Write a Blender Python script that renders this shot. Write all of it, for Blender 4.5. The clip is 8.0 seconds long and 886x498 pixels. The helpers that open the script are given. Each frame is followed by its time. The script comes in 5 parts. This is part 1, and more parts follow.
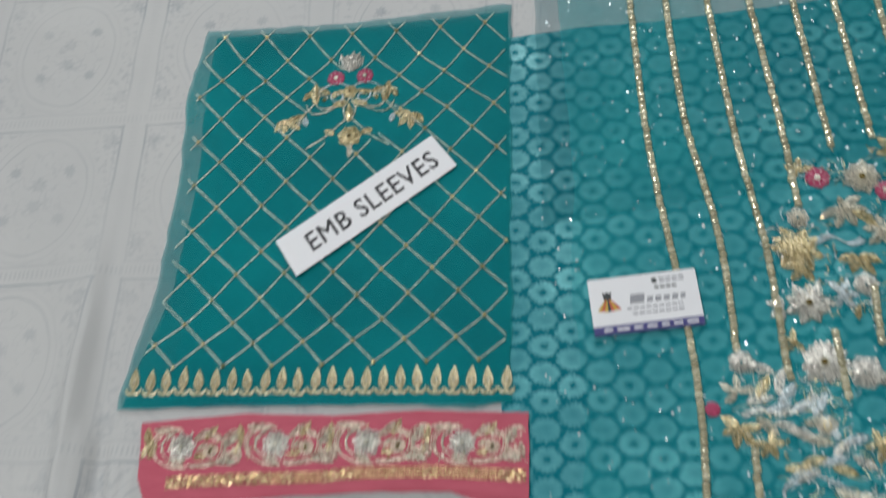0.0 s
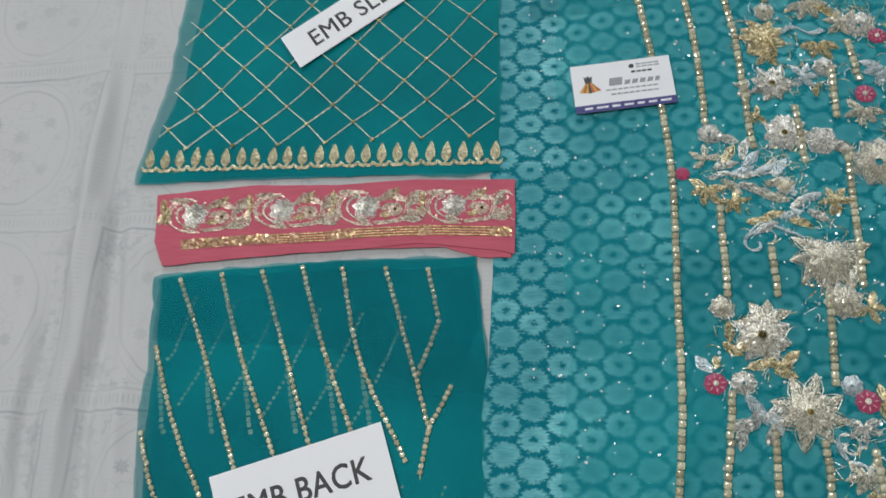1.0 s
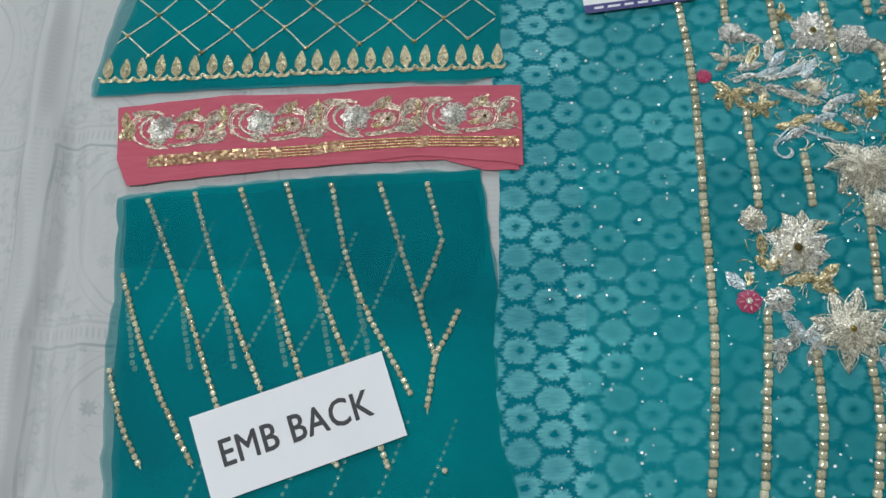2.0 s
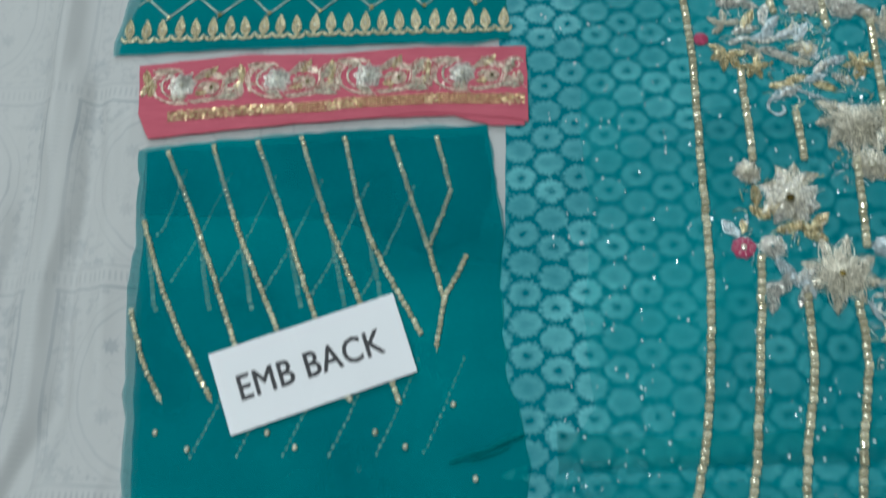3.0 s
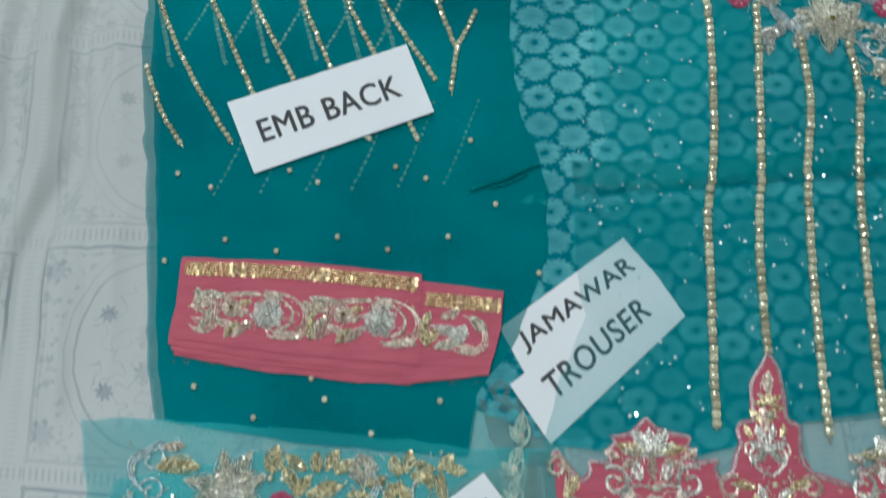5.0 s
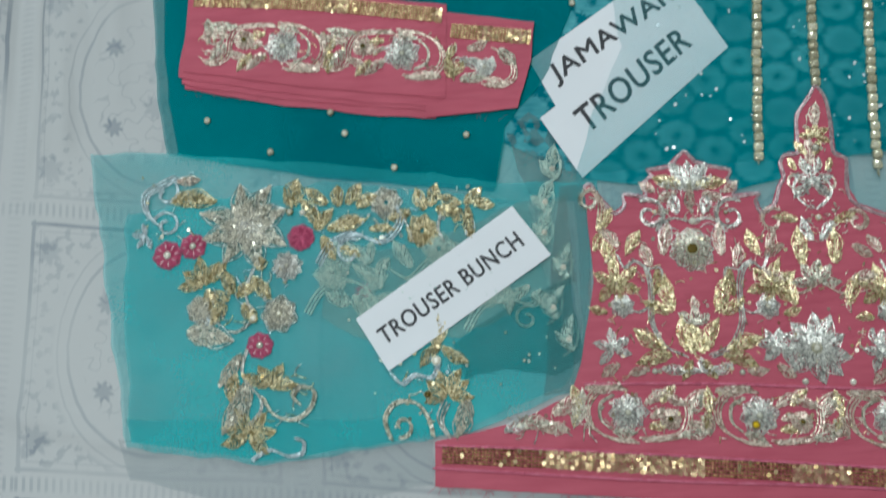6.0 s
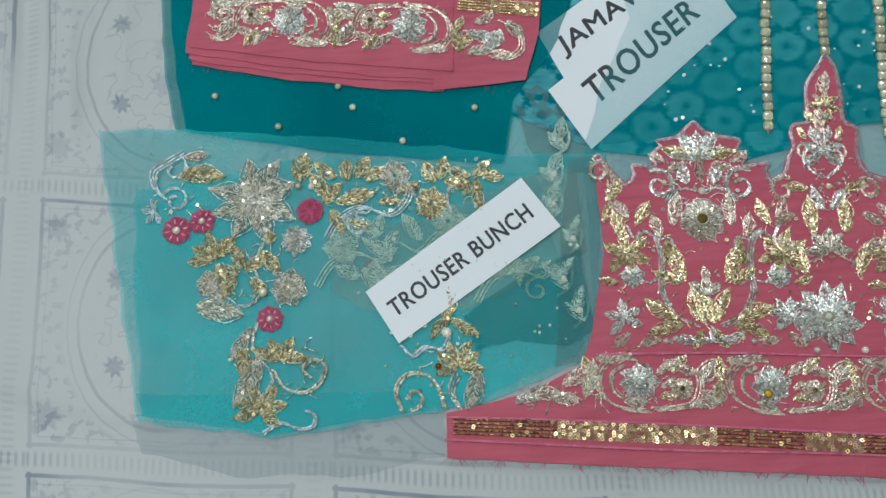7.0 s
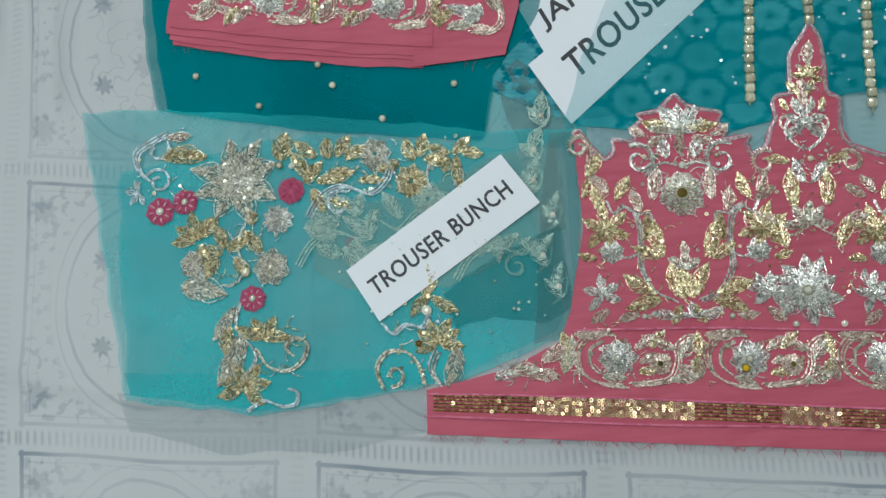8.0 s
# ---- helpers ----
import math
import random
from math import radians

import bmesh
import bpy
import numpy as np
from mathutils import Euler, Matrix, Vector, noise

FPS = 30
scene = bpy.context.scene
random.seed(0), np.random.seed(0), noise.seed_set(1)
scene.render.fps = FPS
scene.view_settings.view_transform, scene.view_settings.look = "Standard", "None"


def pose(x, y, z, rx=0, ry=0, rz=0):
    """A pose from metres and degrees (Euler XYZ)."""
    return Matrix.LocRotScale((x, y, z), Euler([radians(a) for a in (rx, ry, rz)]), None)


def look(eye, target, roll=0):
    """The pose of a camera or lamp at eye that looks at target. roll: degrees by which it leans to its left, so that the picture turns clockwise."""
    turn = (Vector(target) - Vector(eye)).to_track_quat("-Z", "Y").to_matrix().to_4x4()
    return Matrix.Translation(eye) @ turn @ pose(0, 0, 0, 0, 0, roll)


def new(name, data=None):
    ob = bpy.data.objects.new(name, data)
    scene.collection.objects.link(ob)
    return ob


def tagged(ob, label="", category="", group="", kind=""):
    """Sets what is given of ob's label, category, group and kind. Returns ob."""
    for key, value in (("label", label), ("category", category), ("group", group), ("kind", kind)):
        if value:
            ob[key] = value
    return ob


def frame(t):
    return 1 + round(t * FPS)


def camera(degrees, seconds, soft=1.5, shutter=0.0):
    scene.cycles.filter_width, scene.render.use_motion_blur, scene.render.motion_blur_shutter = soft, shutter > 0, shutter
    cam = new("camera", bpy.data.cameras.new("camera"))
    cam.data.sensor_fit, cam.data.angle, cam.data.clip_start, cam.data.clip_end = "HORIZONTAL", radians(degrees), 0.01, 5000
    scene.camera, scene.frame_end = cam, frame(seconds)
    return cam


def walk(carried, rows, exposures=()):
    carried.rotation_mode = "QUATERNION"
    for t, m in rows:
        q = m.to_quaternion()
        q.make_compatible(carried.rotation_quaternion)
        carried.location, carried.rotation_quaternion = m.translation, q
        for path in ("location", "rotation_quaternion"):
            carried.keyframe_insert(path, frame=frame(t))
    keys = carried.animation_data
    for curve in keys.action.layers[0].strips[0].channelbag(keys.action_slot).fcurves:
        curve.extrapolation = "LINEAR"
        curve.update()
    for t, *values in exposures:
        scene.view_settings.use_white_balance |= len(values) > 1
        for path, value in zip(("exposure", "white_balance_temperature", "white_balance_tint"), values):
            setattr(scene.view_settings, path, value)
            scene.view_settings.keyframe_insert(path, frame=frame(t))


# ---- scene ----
cam = camera(47.1, 8.0, soft=1.5, shutter=0.45)
PATH = [
    (0, (0.155, -0.049, 0.802), (-0.125, 0.84, -0.967), -18.0),
    (0.2, (0.169, -0.116, 0.824), (-0.141, 0.773, -0.958), -19.5),
    (0.5, (0.181, -0.21, 0.816), (-0.142, 0.66, -0.956), -20.2),
    (0.7, (0.178, -0.228, 0.812), (-0.142, 0.610, -0.984), -20.4),
    (1, (0.147, -0.23, 0.8), (-0.096, 0.597, -1.005), -16.5),
    (1.5, (0.096, -0.234, 0.722), (-0.018, 0.582, -1.1), -9.4),
    (1.7, (0.094, -0.224, 0.71), (-0.045, 0.52, -1.141), -12.2),
    (2.8, (0.072, -0.274, 0.726), (-0.026, 0.543, -1.097), -7.9),
    (3, (0.076, -0.292, 0.726), (-0.037, 0.495, -1.109), -9.4),
    (3.2, (0.074, -0.335, 0.717), (-0.029, 0.441, -1.125), -8.6),
    (3.5, (0.059, -0.362, 0.712), (0.022, 0.343, -1.159), -4.5),
    (3.6, (0.057, -0.367, 0.711), (0.039, 0.331, -1.165), -3.3),
    (4, (0.033, -0.35, 0.711), (0.006, 0.315, -1.175), -4.0),
    (4.2, (0.035, -0.344, 0.71), (-0.026, 0.293, -1.184), -6.8),
    (5.3, (-0.001, -0.532, 0.653), (0.037, 0.277, -1.176), -0.8),
    (5.5, (0.004, -0.554, 0.633), (0.009, 0.195, -1.221), -3.0),
    (5.7, (-0.006, -0.572, 0.614), (0.013, 0.107, -1.260), -1.8),
    (6, (-0.006, -0.544, 0.614), (-0.03, -0.023, -1.317), -5.6),
    (6.5, (-0.019, -0.552, 0.603), (-0.049, -0.088, -1.342), -6.2),
    (7, (-0.01, -0.558, 0.609), (-0.043, -0.043, -1.323), -7.1),
    (7.2, (-0.008, -0.568, 0.605), (-0.041, -0.042, -1.323), -7.1),
    (7.5, (0.0, -0.552, 0.61), (-0.042, -0.087, -1.335), -9.0),
    (8, (0.021, -0.544, 0.615), (-0.074, -0.121, -1.338), -16.6),
]
walk(cam, [(t, look(eye, target, roll)) for t, eye, target, roll in PATH],
     exposures=[(0, -0.30, 6650, 10), (1.5, -0.25, 6500, 9), (3.0, -0.27, 6150, 1), (4, -0.26, 6100, 0), (6.5, -0.29, 6080, 1), (8, -0.27, 6080, 1)])

# ---- light ----
world = bpy.data.worlds.new("world")
scene.world = world
world.use_nodes = True
sky = world.node_tree.nodes.new("ShaderNodeTexSky")
sky.sky_type, sky.sun_disc = "NISHITA", False
sky.sun_elevation, sky.sun_rotation = radians(40), radians(20)
world.node_tree.links.new(sky.outputs[0], world.node_tree.nodes["Background"].inputs[0])
world.node_tree.nodes["Background"].inputs[1].default_value = 0.1


def area_lamp(name, m, w, h, watts, colour):
    data = bpy.data.lights.new(name, "AREA")
    data.shape, data.size, data.size_y, data.energy, data.color = "RECTANGLE", w, h, watts, colour
    ob = new(name, data)
    ob.matrix_world = m
    return ob


area_lamp("window_daylight", look((-0.2, 2.36, 1.75), (-0.1, -0.2, 0.2)), 1.5, 1.2, 32, (0.93, 0.97, 1.0))
area_lamp("tube_light_glow", look((-0.8, -0.35, 2.66), (-0.8, -0.4, 0.0)), 1.2, 0.06, 42, (0.97, 0.98, 1.0))


# ---- materials ----
class Sum:
    """A value of a node tree that can be reckoned with."""

    def __init__(self, tree, out):
        self.tree, self.out = tree, out

    def op(self, kind, *others):
        node = self.tree.nodes.new("ShaderNodeMath")
        node.operation = kind
        for slot, value in zip(node.inputs, (self, *others)):
            if isinstance(value, Sum):
                self.tree.links.new(value.out, slot)
            else:
                slot.default_value = value
        return Sum(self.tree, node.outputs[0])

    def __add__(self, o):
        return self.op("ADD", o)

    def __sub__(self, o):
        return self.op("SUBTRACT", o)

    def __mul__(self, o):
        return self.op("MULTIPLY", o)

    def near(self, at, width):
        """1 where the value lies within width of at, with soft sides."""
        return ((self - at).op("ABSOLUTE") * (-1.0 / width) + 2.0).op("MINIMUM", 1.0).op("MAXIMUM", 0.0)

    def step(self, edge, soft):
        return ((self - edge) * (1.0 / soft) + 0.5).op("MINIMUM", 1.0).op("MAXIMUM", 0.0)


class Paint:
    def __init__(self, name, rough=0.6, metal=0.0):
        self.mat = bpy.data.materials.new(name)
        self.mat.use_nodes = True
        self.tree = self.mat.node_tree
        self.shader = self.tree.nodes["Principled BSDF"]
        self.put("Roughness", rough)
        self.put("Metallic", metal)
        self.coord = self.tree.nodes.new("ShaderNodeTexCoord").outputs["Object"]

    def put(self, socket, value):
        slot = self.shader.inputs[socket]
        if isinstance(value, Sum):
            self.tree.links.new(value.out, slot)
        elif hasattr(value, "links"):
            self.tree.links.new(value, slot)
        else:
            slot.default_value = value
        return self

    def xyz(self):
        node = self.tree.nodes.new("ShaderNodeSeparateXYZ")
        self.tree.links.new(self.coord, node.inputs[0])
        return [Sum(self.tree, o) for o in node.outputs]

    def noise(self, scale, detail=3.0, stretch=(1, 1, 1)):
        mapping = self.tree.nodes.new("ShaderNodeMapping")
        mapping.inputs["Scale"].default_value = stretch
        self.tree.links.new(self.coord, mapping.inputs[0])
        node = self.tree.nodes.new("ShaderNodeTexNoise")
        node.inputs["Scale"].default_value, node.inputs["Detail"].default_value = scale, detail
        self.tree.links.new(mapping.outputs[0], node.inputs["Vector"])
        return Sum(self.tree, node.outputs["Fac"])

    def island(self):
        return Sum(self.tree, self.tree.nodes.new("ShaderNodeNewGeometry").outputs["Random Per Island"])

    def each(self):
        return Sum(self.tree, self.tree.nodes.new("ShaderNodeObjectInfo").outputs["Random"])

    def mix(self, fac, a, b):
        node = self.tree.nodes.new("ShaderNodeMix")
        node.data_type = "RGBA"
        for slot, value in ((node.inputs[0], fac), (node.inputs[6], a), (node.inputs[7], b)):
            if isinstance(value, Sum):
                self.tree.links.new(value.out, slot)
            elif hasattr(value, "links"):
                self.tree.links.new(value, slot)
            else:
                slot.default_value = (*value, 1) if isinstance(value, tuple) else value
        return node.outputs[2]

    def bump(self, height, strength=0.3, distance=0.001):
        node = self.tree.nodes.new("ShaderNodeBump")
        node.inputs["Strength"].default_value, node.inputs["Distance"].default_value = strength, distance
        self.tree.links.new(height.out, node.inputs["Height"])
        self.tree.links.new(node.outputs[0], self.shader.inputs["Normal"])
        return self

    def sheer(self, cover):
        """Lets light through between the threads; cover is the share that they fill."""
        clear = self.tree.nodes.new("ShaderNodeBsdfTransparent")
        blend = self.tree.nodes.new("ShaderNodeMixShader")
        if isinstance(cover, Sum):
            self.tree.links.new(cover.out, blend.inputs[0])
        else:
            blend.inputs[0].default_value = cover
        self.tree.links.new(clear.outputs[0], blend.inputs[1])
        self.tree.links.new(self.shader.outputs[0], blend.inputs[2])
        self.tree.links.new(blend.outputs[0], self.tree.nodes["Material Output"].inputs[0])
        return self


def net_paint(name, dark, pale, cover):
    p = Paint(name, 0.55)
    cloud = (p.noise(7.0, 3.0) - 0.5) * 2.2 + 0.5
    fold = (p.noise(6.0, 2.0, (1.0, 3.2, 1.0)) - 0.5) * 1.4 + 0.5
    tone = (cloud * 0.55 + fold * 0.45).op("MAXIMUM", 0.0).op("MINIMUM", 1.0)
    p.put("Base Color", p.mix(tone, dark, pale))
    p.put("Specular IOR Level", 0.06)
    weave = p.noise(900.0, 1.0)
    p.sheer(((cloud - 0.5) * 0.22 + (weave - 0.5) * 0.14 + cover).op("MINIMUM", 1.0).op("MAXIMUM", 0.0))
    return p.mat


NET_DEEP = net_paint("deep_teal_net", (0.0, 0.125, 0.155), (0.0, 0.30, 0.335), 0.80)
NET_EDGE = net_paint("thin_teal_net", (0.0, 0.20, 0.225), (0.0, 0.285, 0.305), 0.56)
NET_MID = net_paint("middle_teal_net", (0.0, 0.070, 0.120), (0.0, 0.20, 0.282), 0.80)
NET_PALE = net_paint("pale_sheer_net", (0.30, 0.38, 0.41), (0.42, 0.50, 0.52), 0.24)
NET_MILK = net_paint("milky_aqua_net", (0.14, 0.32, 0.30), (0.44, 0.62, 0.55), 0.36)
NET_AQUA = net_paint("aqua_net", (0.03, 0.365, 0.395), (0.09, 0.69, 0.705), 0.42)
# grey net whose colour holds the shade on the bunch's right edge
NET_GREY = net_paint("shaded_grey_net", (0.10, 0.15, 0.15), (0.26, 0.34, 0.33), 0.30)
# dark sheer green that stands in for shade along folds
NET_SHADE = net_paint("shade_green_net", (0.0, 0.13, 0.14), (0.01, 0.26, 0.26), 0.32)
NET_VEIL = net_paint("veil_teal_net", (0.0, 0.14, 0.18), (0.0, 0.25, 0.30), 0.25)
NET_FRONT = net_paint("front_net", (0.01, 0.37, 0.415), (0.03, 0.51, 0.54), 0.22)


def jacquard_paint():
    p = Paint("teal_jacquard", 0.5)
    x, y, z = p.xyz()
    dx, dy = 0.0460, 0.0486
    fray = (p.noise(420.0, 3.0, (0.6, 1.0, 1.0)) - 0.5) * 0.0085
    drift = (p.noise(4.0, 2.0) - 0.5) * 0.006

    def medallion(ox, oy, hole):
        u = ((x + drift - ox) * (1 / dx)).op("FRACT") * dx - dx / 2
        v = ((y + drift - oy) * (1 / dy)).op("FRACT") * dy - dy / 2
        r = (u * u * 0.76 + v * v * 1.12).op("SQRT")
        turn = v.op("ARCTAN2", u)
        rays = (turn * 17.0).op("SINE") * 0.0004 + (turn * 29.0 + 1.0).op("SINE") * 0.0003
        edge = r + rays + fray
        body = edge.step(0.0103, -0.0028) * (r * 45.0 + 0.55)
        return body * edge.step(0.0026, 0.0020) if hole else body * 0.85

    cx, cy = 0.1162, -0.0325
    sets = [medallion(cx - dx / 2 + a * dx / 2, cy - dy / 2 + o * dy / 4, hole) for a, o, hole in ((0, 0, True), (0, 2, False), (1, 1, True), (1, 3, False))]
    flowers = sets[0].op("MAXIMUM", sets[1]).op("MAXIMUM", sets[2].op("MAXIMUM", sets[3]))
    thread = p.noise(600.0, 2.0, (0.2, 1.0, 1.0))
    # uneven sheen of the medallions, put into the colour as random bright patches
    patchy = ((p.noise(10.0, 3.0) * 3.6 - 1.1).op("MAXIMUM", 0.68))
    woven = flowers * (thread * 0.8 + 0.3) * patchy
    base = p.mix(p.noise(6.0, 2.0), (0.0, 0.118, 0.162), (0.0, 0.185, 0.23))
    p.put("Base Color", p.mix(woven.op("MINIMUM", 1.0), base, (0.15, 0.54, 0.58)))
    p.put("Roughness", woven * -0.25 + 0.58)
    p.put("Specular IOR Level", woven * 0.6 + 0.08)
    p.bump(flowers * 0.6 + thread * 0.5, 0.5, 0.0008)
    return p.mat


JACQUARD = jacquard_paint()


def pink_paint():
    p = Paint("pink_raw_silk", 0.6)
    slub = p.noise(260.0, 3.0, (0.12, 1.0, 1.0))
    fine = p.noise(1400.0, 1.0)
    p.put("Base Color", p.mix(slub, (0.42, 0.068, 0.108), (0.565, 0.125, 0.175)))
    p.put("Specular IOR Level", 0.25)
    wave = p.noise(16.0, 2.0, (1.0, 1.6, 1.0))
    p.bump(slub + fine * 0.4 + wave * 20.0, 0.6, 0.0007)
    return p.mat


PINK = pink_paint()


def paper_paint():
    p = Paint("white_paper", 0.7)
    p.put("Base Color", p.mix(p.noise(12.0, 3.0), (0.76, 0.77, 0.80), (0.84, 0.85, 0.87)))
    p.bump(p.noise(90.0, 2.0), 0.08, 0.0006)
    return p.mat


PAPER = paper_paint()


def ink(name, colour, rough=0.6):
    p = Paint(name, rough)
    p.put("Base Color", p.mix(p.noise(300.0, 2.0), tuple(c * 0.8 for c in colour), tuple(min(1, c * 1.15 + 0.01) for c in colour)))
    return p.mat


INK = ink("black_print", (0.03, 0.03, 0.035))


def sheet_paint():
    """Off-white printed cover: bordered panels with an oval and small stars, rows of ticks between them."""
    p = Paint("printed_white_cover", 0.5)
    x, y, z = p.xyz()
    px, py = 0.182, 0.171
    wob = (p.noise(6.0, 2.0) - 0.5) * 0.012
    skew = (y * -4.0 - 0.4).op("MAXIMUM", 0.0).op("MINIMUM", 1.0) * 0.1
    u = ((x + wob + 0.276) * (1 / px)).op("FRACT") * px
    v = ((y + wob + (x + 0.276) * skew + 0.5165) * (1 / py)).op("FRACT") * py
    cu, cv = u - 0.080, v - 0.0925
    du, dv = cu.op("ABSOLUTE"), cv.op("ABSOLUTE")
    hand = p.noise(40.0, 2.0) * 0.0012

    def frame_line(a, c, w):
        return (du + hand).near(a, w).op("MAXIMUM", (dv + hand).near(c, w)) * du.step(a + 2 * w, -w) * dv.step(c + 2 * w, -w)

    r = (cu * cu + cv * cv * 0.62).op("SQRT") + (p.noise(60.0, 2.0) - 0.5) * 0.003
    oval = r.near(0.051, 0.0006) * 0.5 + r.near(0.058, 0.0004) * 0.3

    def star(ax, ay, size):
        a, c = du - ax, dv - ay
        d = (a * a + c * c).op("SQRT") + (c.op("ARCTAN2", a) * 8.0).op("SINE") * (size * 0.22)
        return d.step(size, -size * 0.35)

    stars = star(0.028, 0.027, 0.0055) * 0.7 + star(0.068, 0.058, 0.008) * 0.45 + star(0.0, 0.012, 0.007) * 0.4
    lace = p.noise(150.0, 3.0).step(0.56, 0.05) * r.step(0.062, 0.004) * du.step(0.0765, -0.002) * dv.step(0.0745, -0.002) * 0.45
    curls = p.noise(75.0, 1.0).near(0.5, 0.012) * r.step(0.042, -0.004) * 0.35
    ticks = (u * 1400.0).op("SINE").step(0.2, 0.5) * v.near(0.0075, 0.0028) * 0.45
    ticks2 = (v * 1400.0).op("SINE").step(0.2, 0.5) * u.near(0.1705, 0.0028) * 0.22
    heavy = cv.step(0.0, 0.12) * 0.55 + 0.4
    lines = frame_line(0.0785, 0.0768, 0.0008) * heavy + frame_line(0.0735, 0.0718, 0.0003) * 0.3
    # the print is worn thin in patches
    patchy = (p.noise(11.0, 4.0) * 2.6 - 0.7).op("MAXIMUM", 0.42).op("MINIMUM", 1.0)
    print_ = (lines + oval + stars + lace + curls + ticks + ticks2).op("MINIMUM", 1.0) * patchy * ((y * -3.0).op("MAXIMUM", 0.0).op("MINIMUM", 1.0) * 0.4 + 0.6)
    clouds = p.mix(p.noise(5.0, 4.0), (0.44, 0.45, 0.455), (0.55, 0.555, 0.545))
    p.put("Base Color", p.mix(print_ * 0.8, clouds, (0.13, 0.17, 0.22)))
    p.put("Specular IOR Level", 0.3)
    p.bump(p.noise(35.0, 4.0) + print_ * 0.3, 0.35, 0.0015)
    return p.mat


SHEET = sheet_paint()


def wall_paint(name, colour):
    p = Paint(name, 0.8)
    p.put("Base Color", p.mix(p.noise(3.0, 4.0), tuple(c * 0.93 for c in colour), colour))
    p.bump(p.noise(60.0, 3.0), 0.1, 0.002)
    return p.mat


WALL = wall_paint("pale_wall_paint", (0.62, 0.63, 0.62))
CEILING = wall_paint("white_ceiling_paint", (0.78, 0.78, 0.77))


def thread_paint(name, a, b, rough, metal=0.9):
    p = Paint(name, rough, metal)
    p.put("Base Color", p.mix((p.island() + p.each()).op("FRACT"), a, b))
    p.put("Roughness", p.noise(400.0, 2.0) * 0.3 + (rough - 0.15))
    return p.mat


GOLD = thread_paint("gold_thread", (0.25, 0.18, 0.06), (0.98, 0.86, 0.55), 0.32, 0.6)
SILVER = thread_paint("silver_thread", (0.26, 0.255, 0.23), (0.94, 0.92, 0.84), 0.32, 0.5)
CORD = thread_paint("dull_beige_cord", (0.36, 0.38, 0.33), (0.66, 0.67, 0.57), 0.42, 0.3)
BEIGE = thread_paint("dull_champagne_thread", (0.26, 0.245, 0.18), (0.88, 0.83, 0.69), 0.36, 0.45)
ROSE = thread_paint("rose_gold_thread", (0.34, 0.235, 0.175), (0.92, 0.79, 0.66), 0.36, 0.5)
BLUE = thread_paint("bluish_silver_thread", (0.32, 0.39, 0.41), (0.78, 0.85, 0.87), 0.38, 0.5)
FADED = thread_paint("sheer_covered_thread", (0.26, 0.42, 0.38), (0.52, 0.64, 0.55), 0.5, 0.3)
MAGENTA = thread_paint("magenta_thread", (0.40, 0.035, 0.11), (0.62, 0.11, 0.22), 0.55, 0.0)
BLUSH = thread_paint("blush_pink_thread", (0.62, 0.32, 0.38), (0.80, 0.52, 0.56), 0.5, 0.0)
MAUVE = thread_paint("dusky_rose_cord", (0.36, 0.24, 0.26), (0.74, 0.60, 0.60), 0.4, 0.4)
PETAL = thread_paint("champagne_gold_thread", (0.36, 0.31, 0.18), (0.80, 0.72, 0.49), 0.38, 0.4)
PIPING = thread_paint("bright_pink_seam", (0.58, 0.12, 0.20), (0.66, 0.18, 0.27), 0.5, 0.0)
CUP = thread_paint("gold_bead_cup", (0.36, 0.345, 0.235), (0.62, 0.595, 0.44), 0.36, 0.45)
STONE = thread_paint("clear_stone", (0.60, 0.57, 0.45), (0.92, 0.88, 0.75), 0.22, 0.3)
TOPAZ = thread_paint("topaz_stone", (0.10, 0.07, 0.015), (0.26, 0.18, 0.04), 0.1, 0.5)
LAME = thread_paint("gold_metal_thread", (0.42, 0.31, 0.13), (0.76, 0.60, 0.31), 0.34, 0.6)
GEM = thread_paint("bright_set_stone", (0.56, 0.52, 0.36), (0.98, 0.93, 0.72), 0.16, 0.55)
YELLOW = thread_paint("yellow_stone", (0.75, 0.50, 0.01), (0.85, 0.62, 0.05), 0.15, 0.3)
BRONZE = thread_paint("bronze_thread", (0.16, 0.09, 0.03), (0.50, 0.34, 0.14), 0.38)
SEQUIN = thread_paint("gold_sequin", (0.34, 0.25, 0.10), (0.80, 0.66, 0.38), 0.34, 0.8)
# sequins near white: their sparkle is put into the base colour
GLINT = thread_paint("glint_white_sequin", (0.70, 0.80, 0.82), (0.95, 0.98, 1.0), 0.2, 0.25)


# ---- mesh helpers ----
def relief(x, y):
    """Height of the softly rumpled pile at a place, shared by all layers."""
    h = 0.0014 * noise.noise((x * 7, y * 6, 0.3)) + 0.0005 * noise.noise((x * 22, y * 15, 4.1))
    if x > 0.06:
        ease = min(1.0, (x - 0.06) / 0.05)
        c = y + 0.153 - 0.01 * noise.noise((x * 5, 0, 2))
        h += ease * 0.0026 * math.exp(-(c / 0.006) ** 2)
        d = y - (0.09 + 0.1 * (x - 0.08))
        h += ease * 0.0022 * math.exp(-(d / 0.012) ** 2)
    return h + 0.001


def mesh_object(name, verts, faces, mats, parent=None, label="", index=None, smooth=True):
    me = bpy.data.meshes.new(name)
    me.from_pydata(verts, [], faces)
    for m in mats if isinstance(mats, (list, tuple)) else [mats]:
        me.materials.append(m)
    if index is not None:
        me.polygons.foreach_set("material_index", index)
    if smooth:
        me.polygons.foreach_set("use_smooth", [True] * len(me.polygons))
    me.update()
    ob = new(name, me)
    ob.parent = parent
    return tagged(ob, label)


